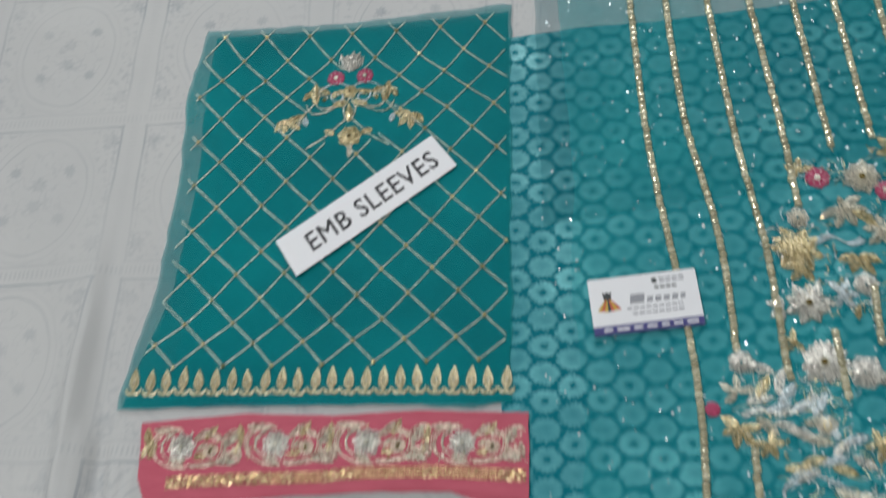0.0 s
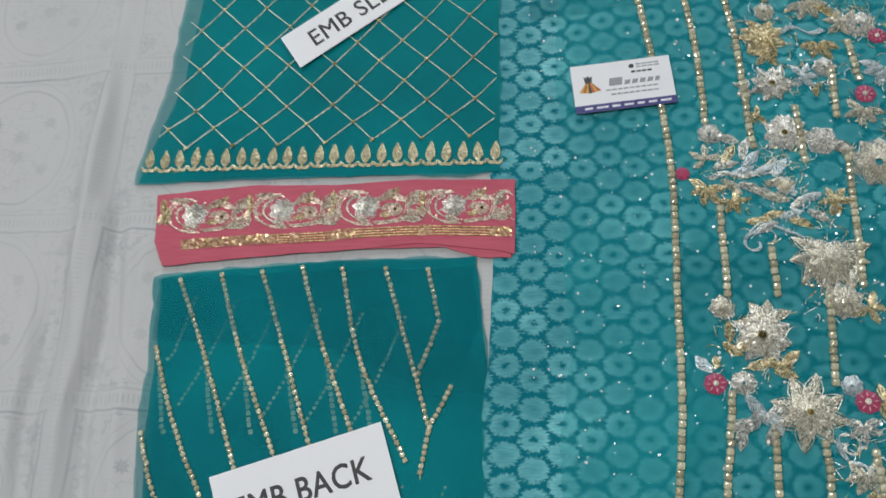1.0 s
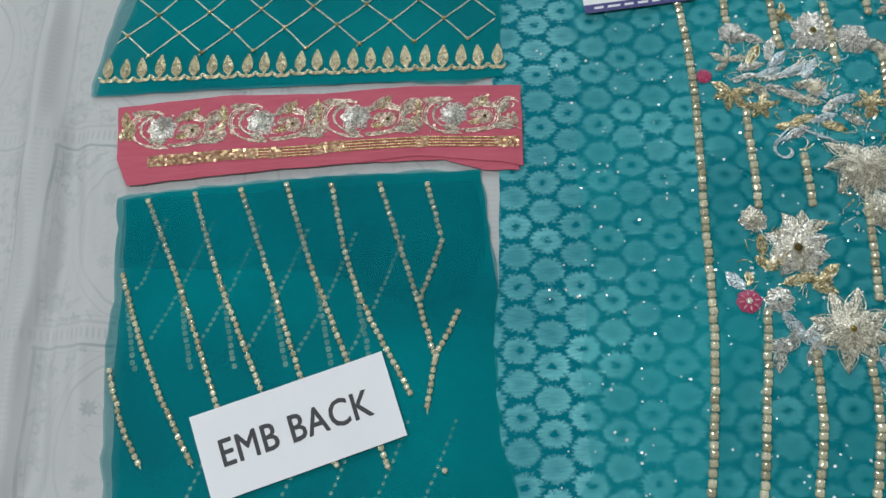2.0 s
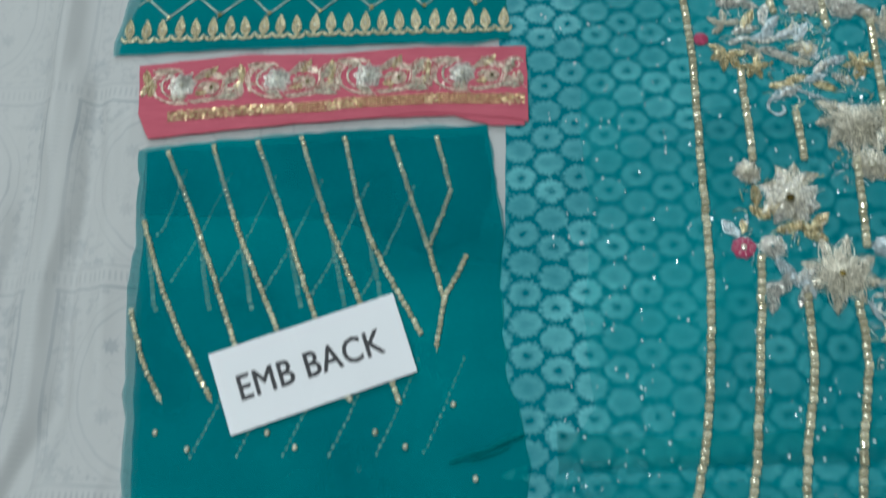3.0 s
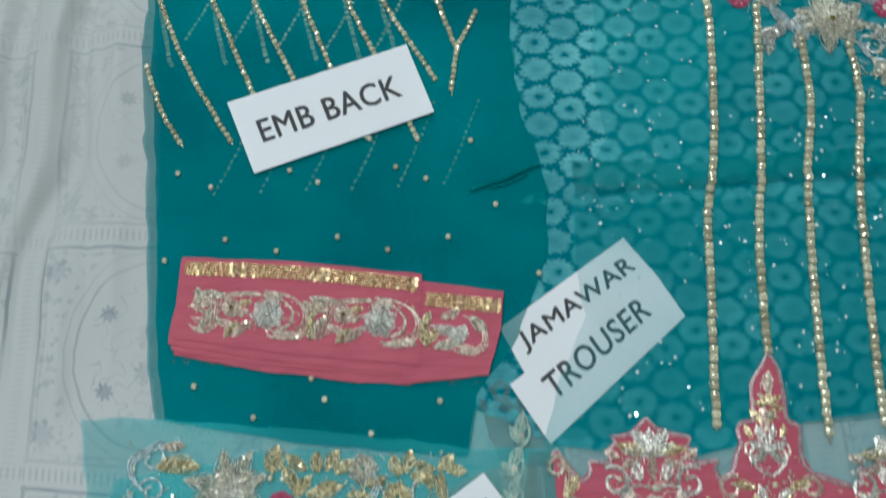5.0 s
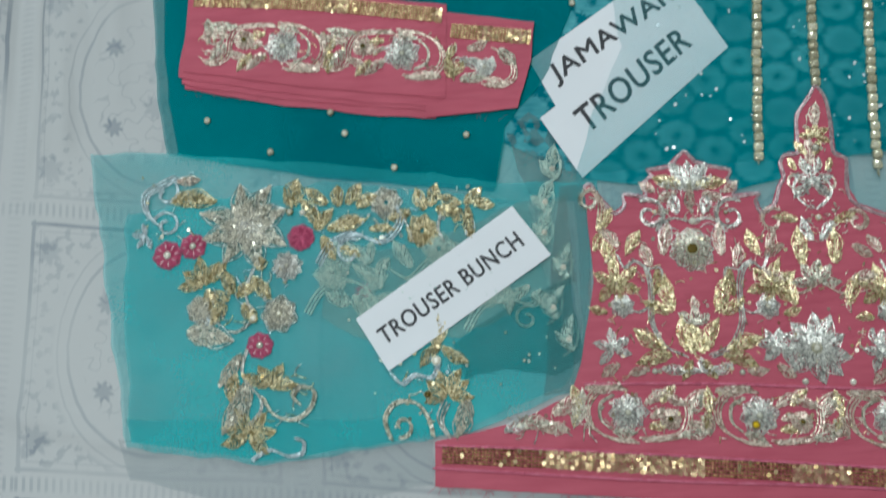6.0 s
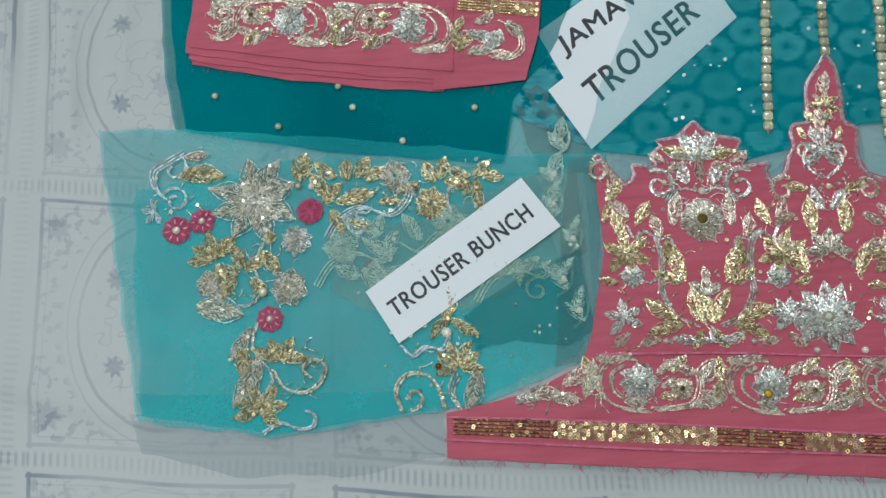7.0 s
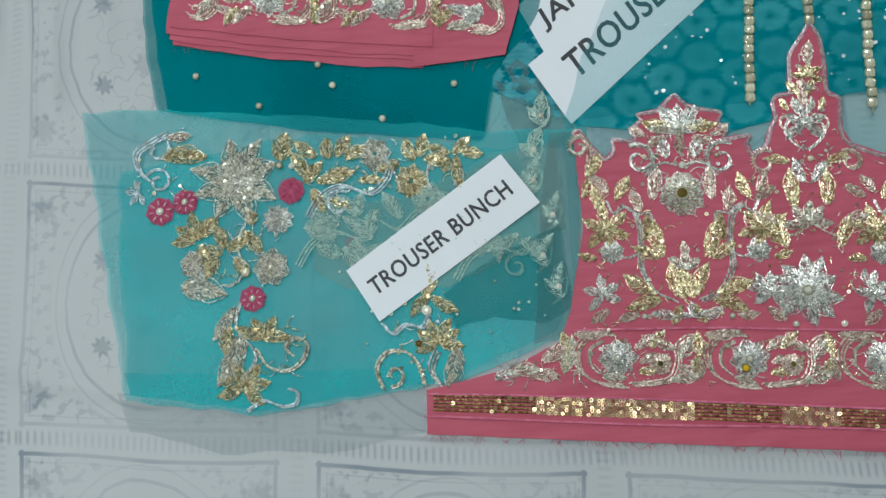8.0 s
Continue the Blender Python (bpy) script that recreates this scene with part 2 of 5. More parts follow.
def part(name, bm, material, parent, label="", smooth=False):
    me = bpy.data.meshes.new(name)
    bm.to_mesh(me)
    bm.free()
    me.materials.append(material)
    if smooth:
        me.polygons.foreach_set("use_smooth", [True] * len(me.polygons))
    ob = new(name, me)
    ob.parent = parent
    return tagged(ob, label)


def thing(name, label, category, group="", kind=""):
    ob = new(name)
    return tagged(ob, label, category, group, kind)


def densify(points, step, ragged, seed):
    """Outline in mm with points every step mm, pulled about by a ragged edge."""
    out, n = [], len(points)
    for i in range(n):
        (ax, ay), (bx, by) = points[i], points[(i + 1) % n]
        long = math.hypot(bx - ax, by - ay)
        k = max(1, round(long / step))
        for j in range(k):
            f = j / k
            x, y = ax + (bx - ax) * f, ay + (by - ay) * f
            if long > step and j:
                x += ragged * noise.noise((x * 0.05, y * 0.05, seed)) + 0.3 * ragged * noise.noise((x * 0.4, y * 0.4, seed))
                y += ragged * noise.noise((x * 0.05, y * 0.05, seed + 9)) + 0.3 * ragged * noise.noise((x * 0.4, y * 0.4, seed + 9))
            out.append((x / 1000, y / 1000))
    return out


STACK = 0.55


def cloth_mesh(points, level, thick, grid=0.014, ragged=1.5, seed=0.0, step=9):
    """A piece of cloth over the pile: level and thick in mm, outline in mm."""
    bm = bmesh.new()
    face = bm.faces.new([bm.verts.new((x, y, 0)) for x, y in densify(points, step, ragged, seed)])
    face.normal_update()
    if face.normal.z < 0:
        face.normal_flip()
    bmesh.ops.triangulate(bm, faces=bm.faces[:])
    xs, ys = [v.co.x for v in bm.verts], [v.co.y for v in bm.verts]
    for lo, hi, no in ((min(xs), max(xs), (1, 0, 0)), (min(ys), max(ys), (0, 1, 0))):
        k = int((hi - lo) / grid)
        for i in range(1, k + 1):
            at = lo + (hi - lo) * i / (k + 1)
            bmesh.ops.bisect_plane(bm, geom=bm.verts[:] + bm.edges[:] + bm.faces[:], dist=1e-6,
                                   plane_co=(at * no[0], at * no[1], 0), plane_no=no)
    bmesh.ops.triangulate(bm, faces=[f for f in bm.faces if len(f.verts) > 4])
    if thick:
        rim = [e for e in bm.edges if e.is_boundary]
        for e in rim:
            e.smooth = False
        skirt = bmesh.ops.extrude_edge_only(bm, edges=rim)
        low = {v for v in skirt["geom"] if isinstance(v, bmesh.types.BMVert)}
        for v in bm.verts:
            v.co.z += 0.0 if v in low else thick * STACK / 1000
    for v in bm.verts:
        v.co.z += relief(v.co.x, v.co.y) + level * STACK / 1000
    return bm


def quad_fit(corners, u, v):
    """Place in a four-cornered piece: u along the first edge, v from the first edge to the last."""
    (ax, ay), (bx, by), (cx, cy), (dx, dy) = corners
    return (ax * (1 - u) * (1 - v) + bx * u * (1 - v) + cx * u * v + dx * (1 - u) * v,
            ay * (1 - u) * (1 - v) + by * u * (1 - v) + cy * u * v + dy * (1 - u) * v)


def slip_height(u, v, level, curl):
    return (level * STACK + curl * 0.6 * (abs(u - 0.5) * 2) ** 3 + curl * 0.3 * math.sin(u * 5.0)) / 1000


def slip_rest(corners, x, y, hug):
    """What a slip lies on: the pile's mean height, or its every wave under the net."""
    return relief(x / 1000, y / 1000) if hug else slip_base(corners)


def slip_base(corners):
    cx, cy = quad_fit(corners, 0.5, 0.5)
    return relief(cx / 1000, cy / 1000)


def paper_slip(name, label, corners, level, curl=1.0, crease=None, hug=False, nu=24, nv=6):
    """A cut paper slip, slightly curled. corners in mm: top left, top right, bottom right, bottom left."""
    verts, faces = [], []
    for side in (0.35, 0.0):
        for j in range(nv + 1):
            for i in range(nu + 1):
                u, v = i / nu, j / nv
                x, y = quad_fit(corners, u, v)
                dent = -1.6 * math.exp(-(abs(u - crease) / 0.03)) if crease else 0
                verts.append((x / 1000, y / 1000, slip_rest(corners, x, y, hug) + slip_height(u, v, level + side + dent, curl)))
    w, n = nu + 1, (nu + 1) * (nv + 1)
    for j in range(nv):
        for i in range(nu):
            a = j * w + i
            faces += [(a, a + w, a + w + 1, a + 1), (n + a, n + a + 1, n + a + w + 1, n + a + w)]
    rim = [*range(w), *(j * w + nu for j in range(1, nv + 1)), *(nv * w + i for i in range(nu - 1, -1, -1)), *(j * w for j in range(nv - 1, 0, -1))]
    for a, b in zip(rim, rim[1:] + rim[:1]):
        faces.append((a, b, n + b, n + a))
    return tagged(mesh_object(name, verts, faces, PAPER, smooth=False), label, "paper label", "cut paper name slips")


def lettering(body, slip, corners, box, level, curl=1.0, hug=False, bold=0.32):
    """Printed words on a slip; box: u and v range that they fill."""
    curve = bpy.data.curves.new("lettering", "FONT")
    curve.body, curve.resolution_u, curve.space_character = body, 3, 1.06
    temp = new("lettering", curve)
    bpy.context.view_layer.update()
    flat = temp.evaluated_get(bpy.context.evaluated_depsgraph_get()).to_mesh()
    bm = bmesh.new()
    bm.from_mesh(flat)
    bpy.data.objects.remove(temp)
    bmesh.ops.triangulate(bm, faces=bm.faces[:])
    xs, ys = [v.co.x for v in bm.verts], [v.co.y for v in bm.verts]
    lo, hi, bot, top = min(xs), max(xs), min(ys), max(ys)
    for k in range(1, 24):
        at = lo + (hi - lo) * k / 24
        bmesh.ops.bisect_plane(bm, geom=bm.verts[:] + bm.edges[:] + bm.faces[:], dist=1e-6, plane_co=(at, 0, 0), plane_no=(1, 0, 0))
    u0, u1, v0, v1 = box
    for v in bm.verts:
        a = u0 + (u1 - u0) * (v.co.x - lo) / (hi - lo)
        b = v1 - (v1 - v0) * (v.co.y - bot) / (top - bot)
        x, y = quad_fit(corners, a, b)
        v.co = (x / 1000, y / 1000, slip_rest(corners, x, y, hug) + slip_height(a, b, level + 0.5, curl))
    # heavy print: the strokes thickened by close copies
    first = bm.verts[:] + bm.edges[:] + bm.faces[:]
    for k, (ox, oy) in enumerate(((bold, 0), (-bold, 0), (0, bold), (0, -bold), (bold * 0.7, bold * 0.7), (-bold * 0.7, -bold * 0.7))):
        made = bmesh.ops.duplicate(bm, geom=first)["geom"]
        bmesh.ops.translate(bm, verts=[g for g in made if isinstance(g, bmesh.types.BMVert)], vec=(ox / 1000, oy / 1000, 0.000012 * (k + 1)))
    return part("lettering", bm, INK, slip, "bold black printed capitals")


# ---- the room ----
def box_mesh(lo, hi):
    bm = bmesh.new()
    bmesh.ops.create_cube(bm, size=1)
    for v in bm.verts:
        v.co = [(a + b) / 2 + c * (b - a) for a, b, c in zip(lo, hi, v.co)]
    return bm


def box(name, lo, hi, mat, kind="structure", label=""):
    ob = part(name, box_mesh(lo, hi), mat, None, label)
    return tagged(ob, kind=kind)


def rumple(x, y):
    """The cover lies under the pile, with long soft folds beside it."""
    side = math.exp(-((x + 0.275) / 0.065) ** 2) * math.exp(-((y - 0.02) / 0.33) ** 4)
    sway = 1.6 * noise.noise((0.4, y * 4, 1)) + 0.8 * noise.noise((0.4, y * 11, 2))
    long = 0.021 * noise.noise((x * 38 + sway, y * 2.5, 7.7)) + 0.009 * abs(noise.noise((x * 80 + 2 * sway, y * 4, 2.2)))
    rim = -0.205 - 0.055 * min(1.0, max(0.0, (y - 0.14) / 0.06, (-0.27 - y) / 0.05))
    away = min(1.0, max(0.0, (rim - x) / 0.03))
    far = min(1.0, max(0.0, rim - 0.01 - x, -0.5 - y) / 0.1)
    crease = 0.0025 * math.exp(-((y + 0.475 + 0.30 * (x + 0.25)) / 0.006) ** 2) if x < -0.2 else 0.0
    return relief(x, y) - 0.0012 + side * long * away + crease + 0.003 * far * noise.noise((x * 14, y * 11, 3.3)) + 0.0012 * far * noise.noise((x * 45, y * 38, 6.1))


def stops(edges):
    """Grid lines: (from, to, step) stretches joined."""
    out = []
    for lo, hi, gap in edges:
        k = round((hi - lo) / gap)
        out += [lo + (hi - lo) * i / k for i in range(k)]
    return out + [edges[-1][1]]


gx = stops([(-2.4, -0.6, 0.15), (-0.6, -0.16, 0.004), (-0.16, 0.5, 0.015), (0.5, 2.4, 0.15)])
gy = stops([(-2.4, -0.7, 0.15), (-0.7, 0.8, 0.007), (0.8, 2.4, 0.15)])
cover_v = [(x, y, rumple(x, y)) for y in gy for x in gx]
w = len(gx)
cover_f = [(j * w + i, j * w + i + 1, (j + 1) * w + i + 1, (j + 1) * w + i) for j in range(len(gy) - 1) for i in range(w - 1)]
ground = mesh_object("ground", cover_v, cover_f, SHEET)
tagged(ground, "off-white floor cover printed with faint grey panels and medallions", "floor cover", kind="structure")
box("wall_south", (-2.5, -2.5, -0.05), (2.5, -2.4, 2.7), WALL)
box("wall_west", (-2.5, -2.4, -0.05), (-2.4, 2.4, 2.7), WALL)
box("wall_east", (2.4, -2.4, -0.05), (2.5, 2.4, 2.7), WALL)
box("ceiling", (-2.5, -2.5, 2.7), (2.5, 2.5, 2.8), CEILING)
# the north wall has a window opening
box("wall_north", (-2.5, 2.4, -0.05), (2.5, 2.5, 1.1), WALL)
box("wall_north_top", (-2.5, 2.4, 2.4), (2.5, 2.5, 2.7), WALL)
box("wall_north_left", (-2.5, 2.4, 1.1), (-1.0, 2.5, 2.4), WALL)
box("wall_north_right", (0.6, 2.4, 1.1), (2.5, 2.5, 2.4), WALL)

# ---- trouser cloth and front panel ----
trouser = thing("jamawar_trouser_fabric", "teal jacquard cloth woven with shiny round medallions, laid flat", "fabric")
part("cloth", cloth_mesh([(72, 580), (165, 588), (252, 591), (331, 596), (445, 607), (760, 620), (760, -300), (249, -331), (205, -344), (166, -352), (81, -338), (18, -304),
                          (36, -228), (62, -153), (62, -92), (70, -12), (80, 30), (83, 115), (78, 335)], 0.5, 0.8, seed=1.0), JACQUARD, trouser, smooth=True)

front = thing("front_panel", "sheer teal net front panel with bead strings and embroidered flowers", "fabric")
part("net", cloth_mesh([(138, 760), (760, 760), (760, -420), (420, -480), (66, -468), (72, -340), (84, -302), (110, -248), (104, -205), (112, -150), (140, -110), (136, -40), (147, 30), (143, 120), (150, 210), (140, 300), (146, 420), (137, 600)], 3.4, 0.0, seed=2.0, ragged=3.0), NET_FRONT, front, smooth=True)
part("folded_net", cloth_mesh([(112, 740), (760, 745), (760, 420), (300, 395), (118, 372)], 3.0, 0.0, seed=2.5), NET_VEIL, front, "second layer of the folded net", smooth=True)

# added sheer layer: deeper teal and fainter medallions below the crease
part("folded_net", cloth_mesh([(112, -153), (250, -151), (500, -150), (760, -148), (760, -335), (240, -332), (84, -334), (88, -302), (113, -248), (107, -205)], 1.4, 0.0, seed=2.8), NET_VEIL, front, "sheer layer that deepens the teal below the crease", smooth=True)

# shade just above the crease, laid on as a dark sheer strip
part("crease", cloth_mesh([(112, -126), (200, -133), (330, -128), (500, -130), (760, -124), (760, -150), (500, -151), (250, -152), (112, -154)], 3.05, 0.0, seed=2.6, ragged=2.0), NET_SHADE, front, "crease shade, put into a dark strip of net", smooth=True)
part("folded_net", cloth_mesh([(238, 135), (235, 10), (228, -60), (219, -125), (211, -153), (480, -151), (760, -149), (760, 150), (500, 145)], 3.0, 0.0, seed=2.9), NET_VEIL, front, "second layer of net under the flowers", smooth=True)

# ---- sleeve ----
sleeve = thing("sleeve_fabric", "teal net sleeve with gold lattice embroidery and petal hem", "fabric")
SLEEVE = [(-225, 617), (-74, 614), (82, 624), (91, 622), (90, 400), (89, 210), (56, 205), (-112, 214), (-253, 210), (-252, 232), (-247, 262), (-235, 325), (-230, 434), (-235, 546)]
part("net", cloth_mesh(SLEEVE, 3.4, 0.0, seed=3.0, ragged=3.0), NET_EDGE, sleeve, smooth=True)
part("net_lining", cloth_mesh([(-214, 608), (-74, 607), (88, 614), (88, 209), (-249, 212), (-241, 250), (-219, 321), (-211, 434), (-216, 546)], 2.6, 0.0, seed=3.4), NET_DEEP, sleeve, "second net layer under the lattice", smooth=True)
part("net_lining", cloth_mesh([(-212, 598), (-74, 600), (86, 606), (86, 210), (-216, 216), (-196, 321), (-186, 434), (-192, 546)], 2.2, 0.0, seed=3.7), NET_DEEP, sleeve, smooth=True)

# ---- back piece ----
back = thing("back_fabric", "folded teal net back piece with gold bead strings and loose pearls", "fabric")
BACK = [(-220, 116), (-196, 120), (-60, 128), (69, 128), (80, 33), (76, -5), (77, -78), (89, -127), (93, -153), (88, -200), (62, -260), (30, -300), (22, -341), (-90, -326), (-188, -306), (-195, -270), (-205, -117), (-214, -25), (-215, 48)]
part("net", cloth_mesh(BACK, 2.6, 0.0, seed=4.0, ragged=3.0), NET_EDGE, back, smooth=True)
part("net_lining", cloth_mesh([(x + 7 if x < -150 else x - 1, y - 1) for x, y in BACK], 1.8, 0.0, seed=4.4), NET_MID, back, "second net layer", smooth=True)
part("net_lining", cloth_mesh([(x + 12 if x < -150 else x - 2, y - 2) for x, y in BACK], 1.2, 0.0, seed=4.7), NET_MID, back, smooth=True)

veil = cloth_mesh([(-212, 56), (-215, 114), (-60, 118), (66, 118), (72, 60), (60, 26), (20, 12), (-30, 38), (-56, 46), (-163, 54)], 2.9, 0.0, seed=4.9, ragged=3.0, grid=0.008)
rim = [v.co.xy.copy() for v in veil.verts if v.is_boundary]
for v in veil.verts:
    v.co.z += 0.0021 * min(1.0, min((v.co.xy - r).length for r in rim) / 0.012)
part("folded_net", veil, NET_VEIL, back, "thin top layer over the upper bead strings", smooth=True)

# ---- trouser bunch piece ----
bunch = thing("trouser_bunch_fabric", "sheer aqua net piece with gold and silver flower embroidery", "fabric")
BUNCH = [(-238, -303), (-188, -306), (-90, -318), (15, -336), (81, -341), (74, -420), (70, -462), (59, -472), (-3, -493), (-93, -503), (-127, -506), (-208, -491), (-220, -420), (-230, -347)]
part("net", cloth_mesh(BUNCH, 3.6, 0.0, seed=5.0, ragged=3.0), NET_AQUA, bunch, smooth=True)
part("folded_net", cloth_mesh([(-212, -345), (-90, -330), (40, -350), (62, -455), (55, -468), (-3, -490), (-93, -500), (-127, -503), (-206, -488), (-212, -420)], 3.0, 0.0, seed=5.5, ragged=3.0), NET_AQUA, bunch, "second layer of the folded net", smooth=True)

part("folded_net", cloth_mesh([(8, -350), (24, -300), (46, -286), (86, -300), (86, -352)], 0.9, 0.0, seed=5.6), NET_AQUA, bunch, "lowest corner of the net", smooth=True)
# extra dark layer: shade of the bunch's folds painted as net
part("folded_net", cloth_mesh([(-10, -440), (14, -424), (40, -412), (64, -402), (68, -452), (50, -462), (20, -456), (-4, -462)], 4.6, 0.0, seed=5.7, ragged=3), NET_SHADE, bunch, "fold shade, put into a darker net layer", smooth=True)
part("folded_net", cloth_mesh([(-210, -474), (-150, -479), (-60, -482), (-6, -478), (-4, -490), (-93, -500), (-127, -503), (-205, -488)], 2.5, 0.0, seed=5.8), NET_AQUA, bunch, "turned-up lower edge", smooth=True)

part("net_edge", cloth_mesh([(-214, -486), (-127, -503), (-60, -498), (-24, -492), (-27, -522), (-80, -530), (-150, -527), (-206, -510)], 1.2, 0.0, seed=6.6, ragged=4.0), NET_PALE, bunch, "pale sheer edge under the net", smooth=True)
part("folded_net", cloth_mesh([(-88, -376), (-30, -378), (34, -352), (66, -348), (68, -404), (30, -420), (-6, -436), (-30, -430), (-62, -434), (-90, -418)], 4.4, 0.0, seed=6.4, ragged=4.0), NET_MILK, bunch, "milky crumpled layer of the net", smooth=True)
# two grey layers darken the net edge where it lies in shade
part("shadowed_net", cloth_mesh([(62, -342), (82, -342), (80, -360), (76, -420), (70, -464), (58, -472), (42, -474), (52, -400)], 4.5, 0.0, seed=5.9, ragged=3.0), NET_GREY, bunch, "net edge, its shade put into a grey layer", smooth=True)
part("shadowed_net", cloth_mesh([(30, -304), (46, -290), (56, -298), (80, -338), (76, -352), (44, -350)], 1.3, 0.0, seed=6.1, ragged=3.0), NET_GREY, bunch, "lace under the slips, shade put into its grey", smooth=True)

# ---- pink strips ----
upper_band = thing("border_strip", "folded pink silk border strip with metallic embroidery and sequin band", "trim", "pink border strips")
part("silk", cloth_mesh([(-228, 198), (-140, 204), (-58, 201), (10, 204), (103, 200), (102, 128), (82, 133), (22, 141), (-53, 136), (-130, 132), (-213, 126), (-224, 150)], 4.6, 1.2, seed=6.0, ragged=1.0), PINK, upper_band, smooth=True)
part("silk_fold", cloth_mesh([(-222, 190), (101, 190), (99, 125), (72, 126), (40, 137), (-53, 138), (-205, 130)], 3.4, 1.0, seed=6.3, ragged=1.0), PINK, upper_band, "under fold of the strip", smooth=True)

lower_band = thing("border_strip", "folded pink silk strip, layers fanned at the cut edge", "trim", "pink border strips")
part("silk", cloth_mesh([(-174, -190), (-90, -198), (-3, -212), (-7, -279), (-95, -267), (-178, -250)], 7.4, 1.0, seed=7.0, ragged=1.0), PINK, lower_band, smooth=True)
part("silk_flap", cloth_mesh([(-20, -214), (54, -228), (50, -255), (39, -288), (-20, -291)], 6.0, 1.0, seed=7.2, ragged=1.0), PINK, lower_band, smooth=True)
for k in range(3):
    part("silk_fold", cloth_mesh([(-174, -200), (-90, -205), (-5, -220), (-8 - 3 * k, -284 - 4 * k), (-60, -279 - 4 * k + 2 * (k % 2)), (-120, -268 - 4 * k), (-181 + 2 * k, -254 - 4 * k)], 6.2 - 1.1 * k, 0.8, seed=7.3 + k, ragged=1.5), PINK, lower_band, smooth=True)

hem = thing("hem_border", "wide pink silk hem with scalloped top, gold embroidery and sequin band", "trim")
scallop = [(77, -342), (82, -341), (87, -350), (95, -361), (100, -357), (101, -349), (114, -351), (113, -343), (119, -338), (117, -334), (131, -332), (137, -326), (143, -323), (149, -330),
           (156, -333), (170, -337), (168, -344), (173, -349), (170, -354), (186, -353), (184, -359), (186, -366), (193, -361), (197, -351), (201, -344), (200, -335), (204, -329), (212, -328),
           (213, -316), (215, -303), (224, -291), (231, -283), (237, -293), (238, -309), (237, -329), (244, -334), (243, -345), (242, -354), (246, -364)]
scallop += [(x + 176, y - 14) for x, y in scallop[3:]]
HEM = scallop + [(440, -575), (219, -548), (71, -533), (-25, -523), (-24, -497), (22, -489), (58, -474), (66, -455), (78, -405)]
part("silk", cloth_mesh(HEM, 4.2, 0.9, seed=8.0, ragged=0.6, step=5), PINK, hem, smooth=True)

# ---- paper slips ----
ES = [(-126, 366), (15, 471), (40, 437), (-103, 330)]
slip = paper_slip("paper_slip", "narrow white paper slip with two words, on lattice net", ES, 7.8, 1.0)
lettering("EMB SLEEVES", slip, ES, (0.14, 0.935, 0.28, 0.74), 7.8, 1.0, bold=0.3)
EB = [(-146, -63), (-7, -18), (12, -80), (-124, -125)]
slip = paper_slip("paper_slip", "creased white paper slip printed with the word back, on bead strings", EB, 8.4, 0.5, crease=0.44)
lettering("EMB BACK", slip, EB, (0.105, 0.875, 0.355, 0.66), 8.4, 0.5, bold=0.42)
JW = [(49, -254), (143, -191), (166, -226), (66, -292)]
slip = paper_slip("paper_slip", "white paper slip with the fabric name, half under teal net", JW, 1.7, 0.1, hug=True)
lettering("JAMAWAR", slip, JW, (0.07, 0.93, 0.27, 0.66), 1.7, 0.1, True, 0.4)
TR = [(53, -295), (160, -216), (179, -253), (77, -337)]
slip = paper_slip("paper_slip", "white paper slip with a garment name, half under teal net", TR, 2.2, 0.1, hug=True)
lettering("TROUSER", slip, TR, (0.15, 0.85, 0.22, 0.60), 2.2, 0.1, True, 0.4)
TB = [(-69, -421), (31, -354), (53, -387), (-50, -454)]
slip = paper_slip("paper_slip", "narrow white paper slip with two words, on aqua net", TB, 5.6, 1.0)
lettering("TROUSER BUNCH", slip, TB, (0.055, 0.925, 0.35, 0.63), 5.6, 1.0, bold=0.26)


# ---- embroidery ----
rnd = random.Random(7)


